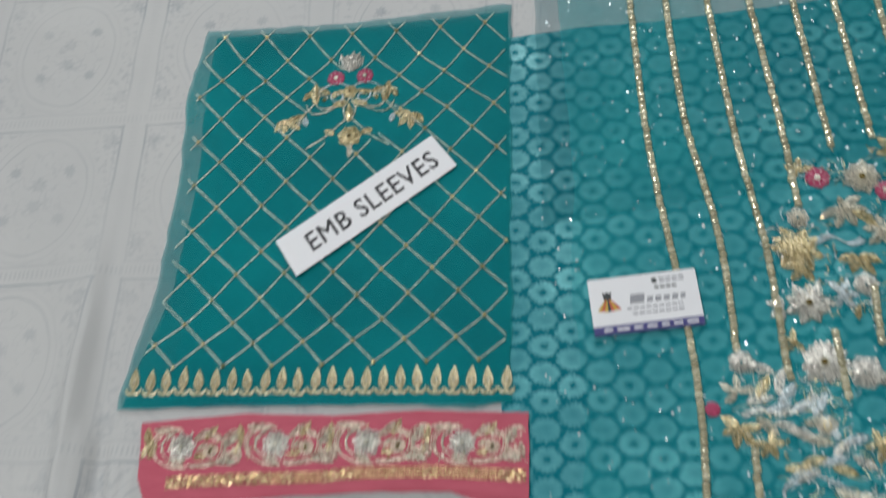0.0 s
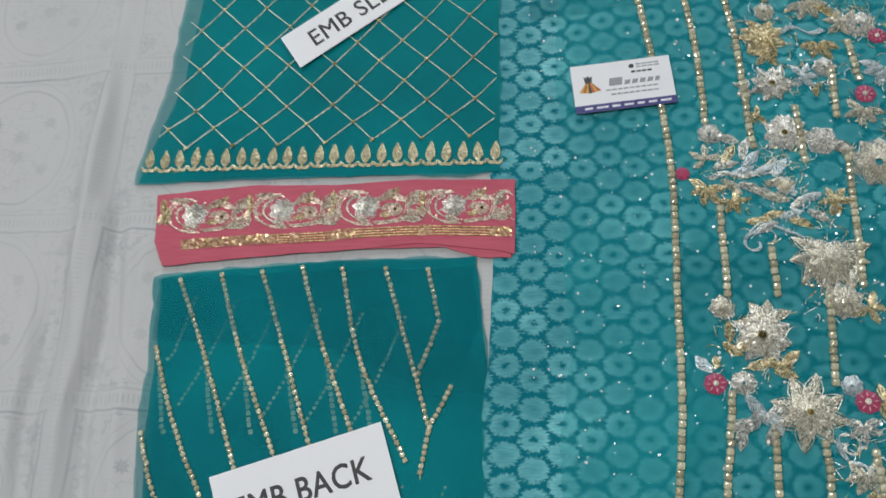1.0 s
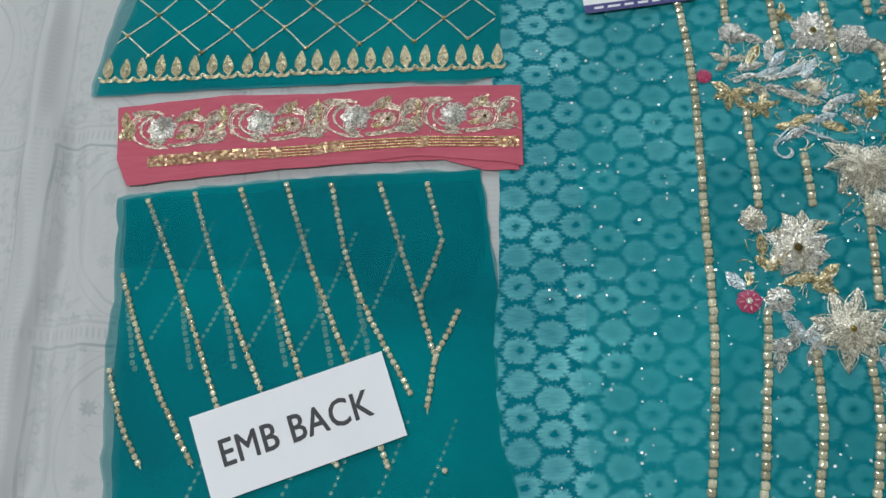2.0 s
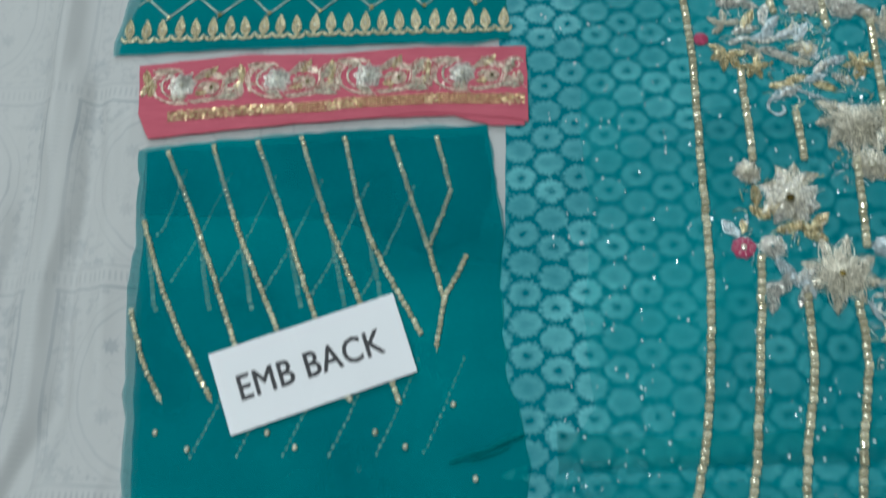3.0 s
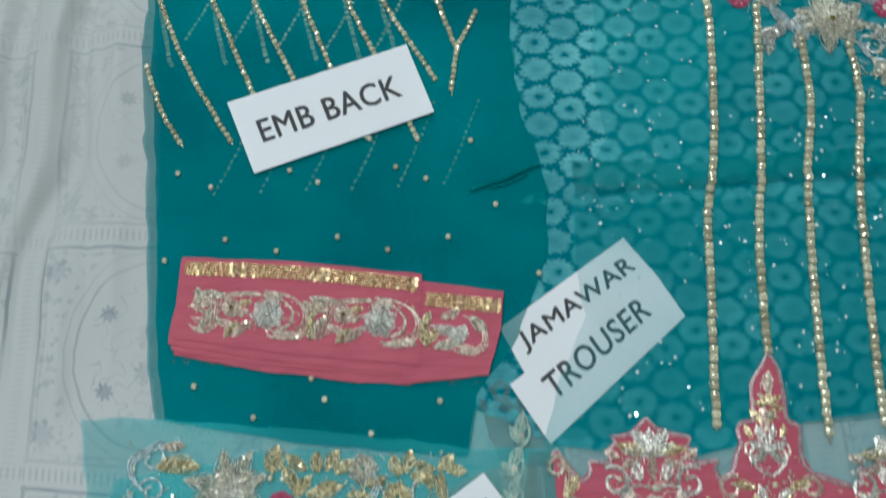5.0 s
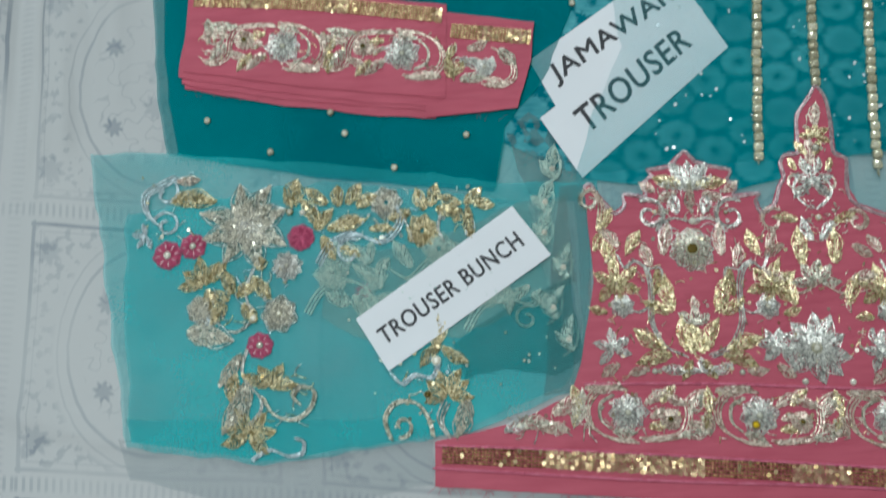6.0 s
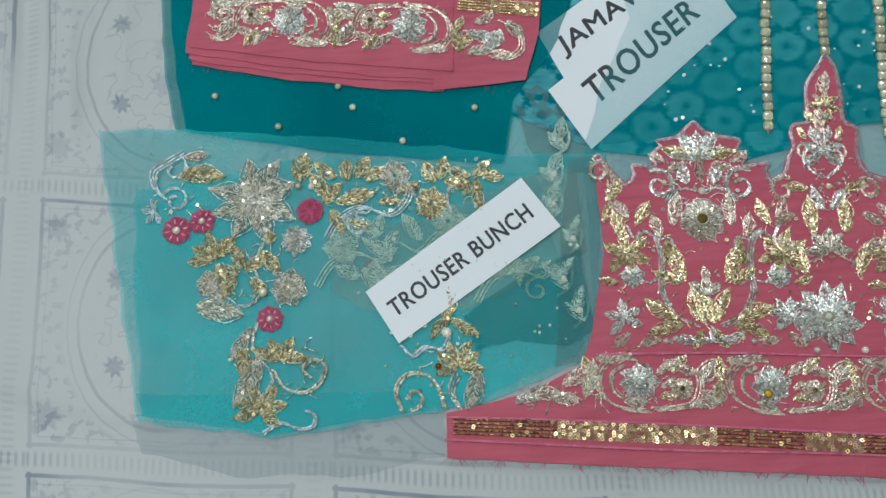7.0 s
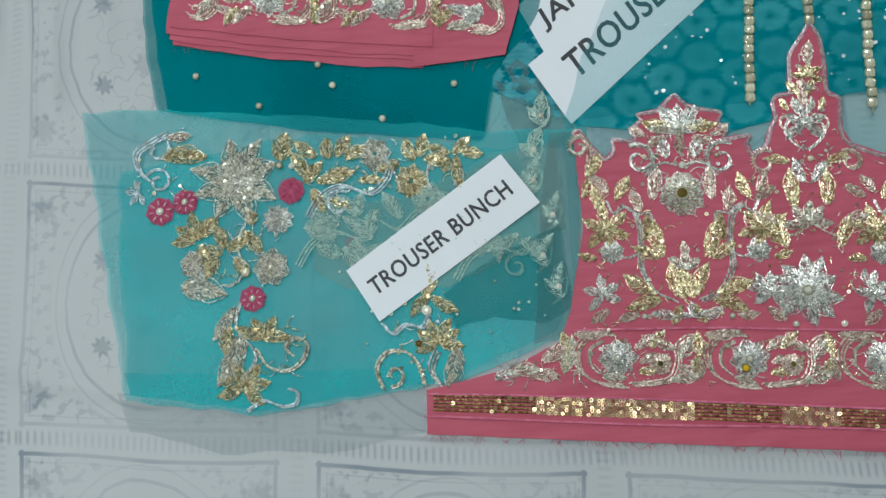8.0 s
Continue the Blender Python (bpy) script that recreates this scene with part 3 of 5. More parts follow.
class Stitches:
    """Gathers short raised stitches, sequins and beads into one mesh. Places in mm."""

    RINGS = ((-0.5, 0.35), (0.0, 1.0), (0.5, 0.35))

    def __init__(self, level):
        self.verts, self.faces, self.slots, self.level = [], [], [], level

    def ground(self, x, y):
        return relief(x / 1000, y / 1000) + self.level * STACK / 1000

    def stitch(self, x, y, angle, length, radius, slot=0, lift=0.0):
        n = len(self.verts)
        c, s = math.cos(angle), math.sin(angle)
        z = self.ground(x, y) + lift / 1000
        r = radius / 1000
        slope = rnd.gauss(0, 0.7) * radius / max(length, 2 * radius)
        for t, w in self.RINGS:
            ox, oy = x / 1000 + c * t * length / 1000, y / 1000 + s * t * length / 1000
            dz = t * slope * length / 1000
            for k in range(4):
                a = k * 1.5708 + 0.4
                side, up = math.cos(a) * w * r, math.sin(a) * w * r * 0.8
                self.verts.append((ox - s * side, oy + c * side, z + dz + up + r * 0.45))
        for q in range(2):
            for k in range(4):
                a, b = n + q * 4 + k, n + q * 4 + (k + 1) % 4
                self.faces.append((a, b, b + 4, a + 4))
                self.slots.append(slot)
        self.faces += [tuple(n + 3 - k for k in range(4)), tuple(n + 8 + k for k in range(4))]
        self.slots += [slot, slot]

    def disc(self, x, y, radius, slot=0, lift=0.3, tilt=0.2, hole=0.3, sides=8):
        n, z = len(self.verts), self.ground(x, y) + lift / 1000
        tx, ty = rnd.gauss(0, tilt), rnd.gauss(0, tilt)
        for r in (radius, radius * hole):
            for k in range(sides):
                a = 2 * math.pi * k / sides
                px, py = r * math.cos(a) / 1000, r * math.sin(a) / 1000
                self.verts.append((x / 1000 + px, y / 1000 + py, z + px * tx + py * ty))
        for k in range(sides):
            j = (k + 1) % sides
            self.faces.append((n + k, n + j, n + sides + j, n + sides + k))
            self.slots.append(slot)
        if hole < 0.1:
            self.faces.append(tuple(n + sides + k for k in range(sides)))
            self.slots.append(slot)

    def bead(self, x, y, angle, w, h, cup=0, stone=1, squash=1.0, square=False):
        """A stone in a claw cup."""
        n, z = len(self.verts), self.ground(x, y)
        for r, up in ((1.0, 0.0), (1.0, 0.5), (0.86, 0.72), (0.74, 0.55), (0.6, 0.8), (0.3, 1.0)):
            for k in range(8):
                a = angle + math.pi / 8 + k * math.pi / 4
                if square and r > 0.7:
                    a = angle + (k // 2) * math.pi / 2 + (0.56 if k % 2 == 0 else 1.01)
                    px, py = math.cos(a) * r * w * 1.16, math.sin(a) * r * w * 1.16
                else:
                    px, py = math.cos(a) * r * w, math.sin(a) * r * w * squash
                self.verts.append(((x + px) / 1000, (y + py) / 1000, z + up * h / 1000))
        for q in range(5):
            for k in range(8):
                a, b = n + q * 8 + k, n + q * 8 + (k + 1) % 8
                self.faces.append((a, b, b + 8, a + 8))
                self.slots.append(cup if q < 3 else stone)
        self.faces.append(tuple(n + 40 + k for k in range(8)))
        self.slots.append(stone)

    def cord(self, points, radius, slot=0, twist=0.5, pitch=None, keep=None, over=1.5):
        pitch = pitch or radius * 2.2
        for x, y, a in along(points, pitch):
            if keep is None or keep(x, y):
                self.stitch(x, y, a + twist, pitch * over, radius, slot, rnd.uniform(-0.1, 0.1))

    def done(self, name, mats, parent, label="", smooth=False):
        return mesh_object(name, self.verts, self.faces, mats, parent, label, self.slots, smooth)


def along(points, pitch):
    """Places and headings every pitch mm along a smooth line through points."""
    fine = []
    p = [points[0], *points, points[-1]]
    for i in range(1, len(p) - 2):
        a, b, c, d = (Vector(q) for q in p[i - 1 : i + 3])
        k = max(2, int((c - b).length / 1.5))
        for j in range(k):
            t = j / k
            fine.append(0.5 * (2 * b + (c - a) * t + (2 * a - 5 * b + 4 * c - d) * t * t + (3 * b - a - 3 * c + d) * t ** 3))
    fine.append(Vector(points[-1]))
    out, left = [], 0.0
    for a, b in zip(fine, fine[1:]):
        long = (b - a).length
        while left < long:
            q = a.lerp(b, left / long)
            out.append((q.x, q.y, math.atan2(b.y - a.y, b.x - a.x)))
            left += pitch
        left -= long
    return out


THREADS = [GOLD, SILVER, BEIGE, ROSE, BLUE, MAGENTA, FADED]
G, S, B, R, U, M, F = range(7)


def petal_fill(st, x, y, a, start, reach, wide, point, lift):
    """A petal of close stitches with a corded rim; point: 0 round, 1 sharp."""
    n = max(3, int((reach - start) / 1.5))
    for i in range(n):
        t = (i + 0.5) / n
        half = wide * 0.5 * max(0.12, math.sin(math.pi * t ** (1.25 - 0.6 * point))) ** (0.5 + 0.4 * point)
        lanes = max(2, round(2 * half / 1.15))
        for k in range(lanes):
            f = (k + 0.5) / lanes * 2 - 1
            d, o = start + (reach - start) * (t - 0.06 * abs(f)) + rnd.uniform(-0.3, 0.3), f * half * 0.9
            st.stitch(x + math.cos(a) * d - math.sin(a) * o, y + math.sin(a) * d + math.cos(a) * o, a + f * 0.5 + rnd.uniform(-0.2, 0.2), rnd.uniform(1.5, 2.3), rnd.uniform(0.42, 0.58), 0,
                      lift + 0.7 * (1 - abs(f)) * math.sin(math.pi * t) + rnd.uniform(-0.15, 0.2))
    for side in (-1, 1):
        rim = []
        for t in (0.0, 0.3, 0.6, 0.85, 1.0):
            o = side * wide * 0.52 * math.sin(math.pi * t ** (1.25 - 0.6 * point)) ** (0.5 + 0.4 * point) if 0 < t < 1 else 0.0
            d = start + (reach - start) * t
            rim.append((x + math.cos(a) * d - math.sin(a) * o, y + math.sin(a) * d + math.cos(a) * o))
        st.cord(rim, 0.42, 1, 0.4 * side, 1.5)


class Place:
    """A frame of its own for a motif: origin in mm, turn in degrees, size, mirrored or not."""

    def __init__(self, parent, level, x=0.0, y=0.0, turn=0.0, size=1.0, mirror=1):
        self.parent, self.level, self.x, self.y, self.turn, self.size, self.mirror = parent, level, x, y, radians(turn), size, mirror

    def at(self, x, y):
        x, y = x * self.mirror * self.size, y * self.size
        c, s = math.cos(self.turn), math.sin(self.turn)
        return self.x + c * x - s * y, self.y + s * x + c * y

    def way(self, degrees):
        a = radians(degrees)
        return (a if self.mirror > 0 else math.pi - a) + self.turn

    def leaf(self, x, y, long, wide, degrees, thread=G, rib=None):
        """A leaf of slanting stitches; x, y its root."""
        st, a = Stitches(self.level), self.way(degrees)
        x, y = self.at(x, y)
        long, wide = long * self.size, wide * self.size
        wide *= 0.95
        bend = rnd.uniform(-0.3, 0.3)
        lanes = max(2, round(wide / 1.3))
        n = max(4, int(long / 1.6))
        for i in range(n):
            t = (i + 0.5) / n
            half = wide * 0.5 * math.sin(math.pi * min(1, t ** 0.75)) + 0.3
            h = a + bend * (t - 0.3)
            for k in range(lanes):
                f = (k + 0.5) / lanes * 2 - 1
                d = long * (t - 0.10 * abs(f)) + rnd.uniform(-0.4, 0.4)
                o = f * half + rnd.uniform(-0.2, 0.2)
                if half < 0.9 and k % 2:
                    continue
                st.stitch(x + math.cos(h) * d - math.sin(h) * o, y + math.sin(h) * d + math.cos(h) * o, h + math.copysign(radians(rnd.uniform(15, 45)), f),
                          rnd.uniform(1.7, 2.6), rnd.uniform(0.5, 0.66), 0, 0.6 * (1 - abs(f)) + rnd.uniform(-0.2, 0.3))
            if rnd.random() < 0.14:
                o = rnd.uniform(-0.6, 0.6) * half
                st.disc(x + math.cos(h) * long * t - math.sin(h) * o, y + math.sin(h) * long * t + math.cos(h) * o, 1.15, 0, 1.3, 0.3, 0.3, 6)
        tip = (x + math.cos(a + bend * 0.7) * long, y + math.sin(a + bend * 0.7) * long)
        mid = (x + math.cos(a + bend * 0.2) * long * 0.55, y + math.sin(a + bend * 0.2) * long * 0.55)
        st.cord([(x, y), mid, tip], 0.5, 1, 0.3)
        for side in (-1, 1):
            bow = (mid[0] - math.sin(a) * side * wide * 0.55, mid[1] + math.cos(a) * side * wide * 0.55)
            st.cord([(x, y), bow, tip], 0.42, 1, 0.3, 1.9)
        return st.done("leaf", [THREADS[thread], THREADS[thread if rib is None else rib]], self.parent)

    def flower(self, x, y, radius, petals, thread=S, stone=STONE, core=0.22, inner=True, point=0.85, label=""):
        """Petals of radial stitches round a set stone."""
        x, y = self.at(x, y)
        radius *= self.size
        st, first = Stitches(self.level), rnd.uniform(0, 6)
        for ring, scale in ((0, 1.0), (1, 0.52)) if inner else ((0, 1.0),):
            for k in range(petals):
                a = first + (k + 0.5 * ring) * 2 * math.pi / petals
                petal_fill(st, x, y, a, radius * core * 0.7, radius * scale * rnd.uniform(0.9, 1.04), 2 * radius * scale * math.sin(math.pi / petals) * 1.02, point, 0.5 * ring)
        whole = st.done("flower", [THREADS[thread], THREADS[S if thread == B else thread]], self.parent, label)
        if stone:
            gem = Stitches(self.level + 1.2)
            gem.bead(x, y, 0, max(1.6, radius * core), 1.8)
            gem.done("stone", [CUP if thread != S else SILVER, stone], whole)
        return whole

    def bloom(self, x, y, radius, petals, thread=S, stone=STONE, rib=None):
        """A full flower of separate leaf-shaped petals in two rings."""
        first = rnd.uniform(0, 60)
        for scale, shift in ((1.0, 0.0), (0.62, 0.5)):
            for k in range(petals):
                a = first + 360 * (k + shift) / petals
                self.leaf(x + math.cos(radians(a)) * radius * 0.08, y + math.sin(radians(a)) * radius * 0.08, radius * scale * rnd.uniform(0.8, 1.04), radius * scale * 0.46, a + rnd.uniform(-6, 6), thread, rib)
        if stone:
            self.dot(x, y, max(2.0, radius * 0.16), stone, CUP, 1.3)

    def rosette(self, x, y, radius, stone=STONE, label="small magenta thread rosette"):
        x, y = self.at(x, y)
        radius *= self.size
        st = Stitches(self.level)
        first = rnd.uniform(0, 1)
        for k in range(8):
            a = first + k * math.pi / 4
            petal_fill(st, x, y, a, radius * 0.2, radius * rnd.uniform(0.94, 1.02), radius * 0.74, 0.0, 0.3)
            if stone:
                st.stitch(x + math.cos(a) * radius * 0.62, y + math.sin(a) * radius * 0.62, a, radius * 0.4, radius * 0.07, 2, 1.1)
        st.disc(x, y, radius * 0.85, 0, 0.4, 0.0, 0.02)
        whole = st.done("rosette", [MAGENTA, MAGENTA, BLUSH], self.parent, label)
        if stone:
            gem = Stitches(self.level + 1.6)
            gem.bead(x, y, 0, radius * 0.28, 1.4)
            gem.done("stone", [SILVER, stone], whole)
        return whole

    def scroll(self, points, radius=0.9, thread=S, double=False, name="scroll"):
        st = Stitches(self.level)
        pts = [self.at(*p) for p in points]
        for o in (-0.8, 0.8, 2.2) if double else (-0.45, 0.45):
            st.cord([(x + o * radius, y - o * radius * 0.7) for x, y in pts], radius * 0.62, 0, 0.45 if o < 1 else -0.4, 1.5)
        return st.done(name, [THREADS[thread]], self.parent)

    def curl(self, x, y, radius, start, turns, thread=S, thick=0.9, fringe=False):
        """A spiral that winds inwards from its outer end."""
        st, n = Stitches(self.level), 16
        pts = []
        for i in range(n + 1):
            t = i / n
            a = radians(start) + turns * 2 * math.pi * t
            r = radius * (1 - 0.75 * t)
            pts.append(self.at(x + math.cos(a) * r, y + math.sin(a) * r))
        for o in (-0.4, 0.4):
            st.cord([(px + o * thick, py - o * thick) for px, py in pts], thick * 0.62, 0, 0.45, 1.5)
        if fringe:
            for i, (px, py, a) in enumerate(along(pts[: n // 2 + 3], 1.7)):
                st.stitch(px + math.sin(a) * 1.4, py - math.cos(a) * 1.4, a - 1.0, 2.8, 0.5, 0)
        return st.done("scroll", [THREADS[thread]], self.parent)

    def cluster(self, x, y, size, thread=G, n=5, first=90, fan=220):
        for k in range(n):
            a = first + (k / (n - 1) - 0.5) * fan if n > 1 else first
            self.leaf(x + math.cos(radians(a)) * size * 0.12, y + math.sin(radians(a)) * size * 0.12, size * rnd.uniform(0.8, 1.05), size * 0.42, a, thread)

    def dot(self, x, y, radius, stone=STONE, cup=GOLD, flat=0.9):
        st = Stitches(self.level)
        x, y = self.at(x, y)
        st.bead(x, y, rnd.random(), radius, radius * flat)
        return st.done("set_stone", [cup, stone], self.parent)


def filler(p, x0, x1, y0, y1, n, threads, size=4.0):
    """Small loose stitches, loops and sequins that fill the ground between the motifs."""
    st = Stitches(p.level)
    for _ in range(n):
        x, y = p.at(rnd.uniform(x0, x1), rnd.uniform(y0, y1))
        a, k = rnd.uniform(0, 6.28), rnd.randrange(len(threads))
        if rnd.random() < 0.25:
            st.disc(x, y, rnd.uniform(0.8, 1.4), k, 0.7, 0.35, 0.3)
            continue
        bend = rnd.uniform(-0.5, 0.5)
        for j in range(rnd.randint(2, 5)):
            st.stitch(x, y, a, size * 0.6, 0.45, k, rnd.uniform(0, 0.4))
            x, y, a = x + math.cos(a) * size * 0.5, y + math.sin(a) * size * 0.5, a + bend
    return tagged(st.done("filling_stitches", [THREADS[k] for k in threads], p.parent, "fine metallic filling stitches"), kind="stuff")


BEAD_CAP = 1800
bead_count = {}


def bead_mesh():
    st = Stitches(0)
    st.bead(0, 0, 0, 3.15, 2.6, square=True)
    low = relief(0, 0)
    return mesh_object("bead", [(x, y, z - low) for x, y, z in st.verts], st.faces, [CUP, GEM], None, "", st.slots, False).data


first_bead = bead_mesh()
bpy.data.objects.remove(bpy.data.objects["bead"])


def bead_string(parent, level, points, pitch=6.5, scale=1.0, single=True, flat=1.0, name="bead_string"):
    """Stones in gold cups along a thin cord."""
    line = Stitches(level)
    line.cord(points, 0.8 * flat, 0, 0.2, 3.0)
    rest, places = Stitches(level), along(points, pitch)
    singles = []
    for x, y, a in places:
        x, y, a = x + rnd.gauss(0, 0.25), y + rnd.gauss(0, 0.2), a + rnd.gauss(0, 0.06)
        if single and bead_count.get(parent.name, 0) < BEAD_CAP:
            bead_count[parent.name] = bead_count.get(parent.name, 0) + 1
            singles.append((x, y, a))
        else:
            line.bead(x, y, a, 3.15 * scale, 2.6 * scale * flat, 0, 1, square=True)
    whole = tagged(line.done(name, [CUP, GEM], parent), kind="" if singles else "stuff")
    for x, y, a in singles:
        ob = new("bead", first_bead)
        ob.parent = whole
        ob.matrix_basis = pose(x / 1000, y / 1000, line.ground(x, y), rnd.gauss(0, 5), rnd.gauss(0, 5), math.degrees(a)) @ Matrix.Diagonal((scale, scale, scale, 1))
    return whole


def sequin_band(parent, level, points, rows, gap, parts_on, thread=BRONZE, name="sequin_band"):
    """Rows of small ring sequins; between the stretches in parts_on only stitched thread shows."""
    st = Stitches(level)
    path = along(points, 2.1)
    for k, (x, y, a) in enumerate(path):
        t = k / len(path)
        on = any(lo <= t <= hi for lo, hi in parts_on)
        for r in range(rows):
            off = (r - (rows - 1) / 2) * gap
            px, py = x - math.sin(a) * off, y + math.cos(a) * off
            if on:
                st.disc(px + rnd.gauss(0, 0.25), py + rnd.gauss(0, 0.25), 1.18, 0, 0.6 + rnd.uniform(0, 0.5), 0.16, 0.45)
            else:
                st.stitch(px, py, a, 3.0, 0.92, 1)
                if rnd.random() < 0.03:
                    st.disc(px, py, 1.3, 0, 1.0, 0.2, 0.3)
    return st.done(name, [SEQUIN, thread], parent, "rows of tiny gold ring sequins")


# ---- sleeve embroidery ----
ROWS_Y = [602, 572, 548, 527, 505, 480, 456, 431, 406, 382, 358, 335, 311, 288, 268, 247]
ROWS_X = [1, 1, 2, 2, 3, 3, 4, 4, 4, 5, 5, 5, 5, 4, 1, -3]


def sleeve_left(y):
    return -0.5 + (-231 + (y - 546) * 0.085 if y > 546 else -231 + (546 - y) * 0.055 if y > 430 else -224.6 - (430 - y) * 0.04 if y > 321 else -229 - (321 - y) * 0.2)


def lattice_node(r, k):
    y = ROWS_Y[r]
    x = -161 + 44.9 * k + 0.066 * (606 - y) + ROWS_X[r]
    bow = 6 * ((x + 40) / 150) ** 2 - 3 if r < 4 else 0
    return x + 1.5 * noise.noise((r * 1.7, k * 2.3, 1)), y + bow + 1.5 * noise.noise((r * 1.3, k * 1.9, 5))


def on_sleeve(x, y):
    return sleeve_left(y) + 5 < x < 85 and 246 < y < 612 and not ((x + 66) / 44) ** 2 + ((y - 512) / 46) ** 2 < 1


for way in (1, -1):
    for k0 in range(-12, 20):
        chain = [lattice_node(r, k0 + way * r / 2) for r in range(len(ROWS_Y))]
        run = []
        for x, y, a in along([(chain[0][0] - way * 8, chain[0][1] + 10), *chain, (chain[-1][0] + way * 9, chain[-1][1] - 9)], 2.7) + [(999, 0, 0)]:
            if on_sleeve(x, y):
                run.append((x, y, a))
            elif run:
                st = Stitches(3.6)
                for rx, ry, ra in run:
                    st.stitch(rx, ry, ra + 0.3, 4.0, 0.74, 0, rnd.uniform(-0.1, 0.1))
                    st.stitch(rx, ry, ra - 0.4, 2.6, 0.5, 0, 0.3)
                if len(run) > 2:
                    st.done("lattice_cord", [CORD], sleeve)
                run = []
st = Stitches(0)
st.bead(0, 0, 0, 1.9, 1.6, 0, 0)
sequin_data = mesh_object("crossing_sequin", [(x, y, z - relief(0, 0)) for x, y, z in st.verts], st.faces, [SEQUIN], None, "", st.slots, False).data
bpy.data.objects.remove(bpy.data.objects["crossing_sequin"])
for r in range(len(ROWS_Y)):
    for k in range(-4, 8):
        x, y = lattice_node(r, k + 0.5 * (r % 2))
        if on_sleeve(x, y):
            ob = new("crossing_sequin", sequin_data)
            ob.parent = sleeve
            ob.matrix_basis = pose(x / 1000, y / 1000, relief(x / 1000, y / 1000) + 0.0026, rnd.gauss(0, 14), rnd.gauss(0, 14), rnd.uniform(0, 90))

# petal hem
st = Stitches(0)
for side in (-1, 1):
    st.cord([(0, 0), (side * 3.9, 5), (side * 3.4, 12), (0, 20)], 0.9, 0, 0.5 * side, 1.8)
    st.cord([(0, 1), (side * 2.4, 6), (side * 2.0, 12), (0, 18)], 0.9, 0, 0.5 * side, 1.8)
    st.cord([(0, 2), (side * 0.9, 7), (side * 0.7, 12), (0, 16)], 0.9, 0, 0.5 * side, 1.8)
    st.cord([(side * 7, 0.5), (side * 3.5, -2.4), (0, -1)], 1.1, 0, 0.5, 1.8)
    st.cord([(side * 7, -1.5), (side * 3.5, -4.0), (0, -3)], 0.9, 0, 0.5, 1.8)
st.bead(0, 8, 0, 1.6, 2.4, 1, 1)
flat = relief(0, 0)
petal = mesh_object("hem_petal", [(x, y, z - flat) for x, y, z in st.verts], st.faces, [PETAL, STONE], sleeve, "pointed gold embroidered petal", st.slots, False)
for k in range(23):
    x = -241 + 14.8 * k
    y = 227 - k * 0.27 + rnd.gauss(0, 0.4)
    ob = petal if k == 0 else new("hem_petal", petal.data)
    ob.parent = sleeve
    ob["label"] = "pointed gold embroidered petal"
    ob.matrix_basis = pose(x / 1000, y / 1000, relief(x / 1000, y / 1000) + 0.0021, 0, 0, rnd.gauss(0, 3)) @ Matrix.Diagonal((0.92, rnd.uniform(0.92, 1.02), 0.8, 1))

# sleeve motif
p = Place(sleeve, 3.8)
p.rosette(-83, 546, 8.5)
p.rosette(-54, 547, 8.5)
p.cluster(-69, 553, 21, S, 5, 90, 70)
p.scroll([(-69, 556), (-69, 574)], 0.7, S)
p.flower(-68, 529, 8, 6, G, TOPAZ)
for m in (1, -1):
    q = Place(sleeve, 3.8, -67, 0, 0, 1, m)
    q.curl(26, 521, 13, 200, 0.9, B, 1.0)
    q.curl(12, 524, 8, 20, -0.9, U, 0.9)
    q.scroll([(3, 536), (14, 540), (26, 536), (34, 528)], 0.9, U)
    q.leaf(8, 530, 14, 6, -20, G)
    q.dot(26, 521, 2.0, TOPAZ)
    q.leaf(46, 522, 12, 6, 120, G)
    q.leaf(34, 518, 22, 9, 80, G)
    q.leaf(16, 514, 15, 7, 170, G)
    q.leaf(22, 528, 12, 6, 30, G)
    q.scroll([(6, 520), (20, 508), (36, 505), (44, 516)], 0.8, B)
    q.scroll([(36, 516), (46, 503), (50, 495)], 0.8, B)
    q.cluster(61, 500, 16, G, 4, 250, 150)
    q.leaf(44, 500, 9, 5, 250, U)
    q.scroll([(0, 500), (10, 490), (22, 478), (40, 466)], 0.8, B)
    q.leaf(14, 481, 10, 6, 20, G)
p.scroll([(-67, 523), (-73, 508), (-67, 494), (-61, 508), (-67, 523)], 0.8, B)
p.leaf(-67, 496, 18, 7, 90, G)
p.flower(-65, 477, 12, 7, G, TOPAZ)
p.leaf(-64, 467, 14, 5, 270, B)


# ---- back embroidery ----
def back_strings(level, rows, **keys):
    for points in rows:
        bead_string(back, level, points, 5.3, 0.62 if keys else 0.68, **keys)


back_strings(3.0, [[(-194, 112), (-165, 45), (-128, -52), (-112, -98)], [(-157, 116), (-131, 40), (-96, -42), (-76, -98)], [(-120, 118), (-97, 54), (-68, -30), (-40, -99)],
                   [(-84, 121), (-62, 52), (-34, -20), (-2, -101)], [(-48, 119), (-28, 36), (14, -50)], [(-10, 118), (20, 19), (32, -25)], [(27, 116), (38, 70)]])
back_strings(3.0, [[(38, 68), (30, 45), (20, 19)], [(49, 11), (41, -6), (32, -25), (26, -63)], [(-208, 50), (-180, -25), (-141, -99)], [(-210, -26), (-197, -65), (-179, -98)]])
back_strings(1.95, [[(x, 38), (x + 6, 5), (x + 13, -27)] for x in (-204, -162, -129, -91, -57, -28)], single=False, flat=0.1, name="covered_bead_string")
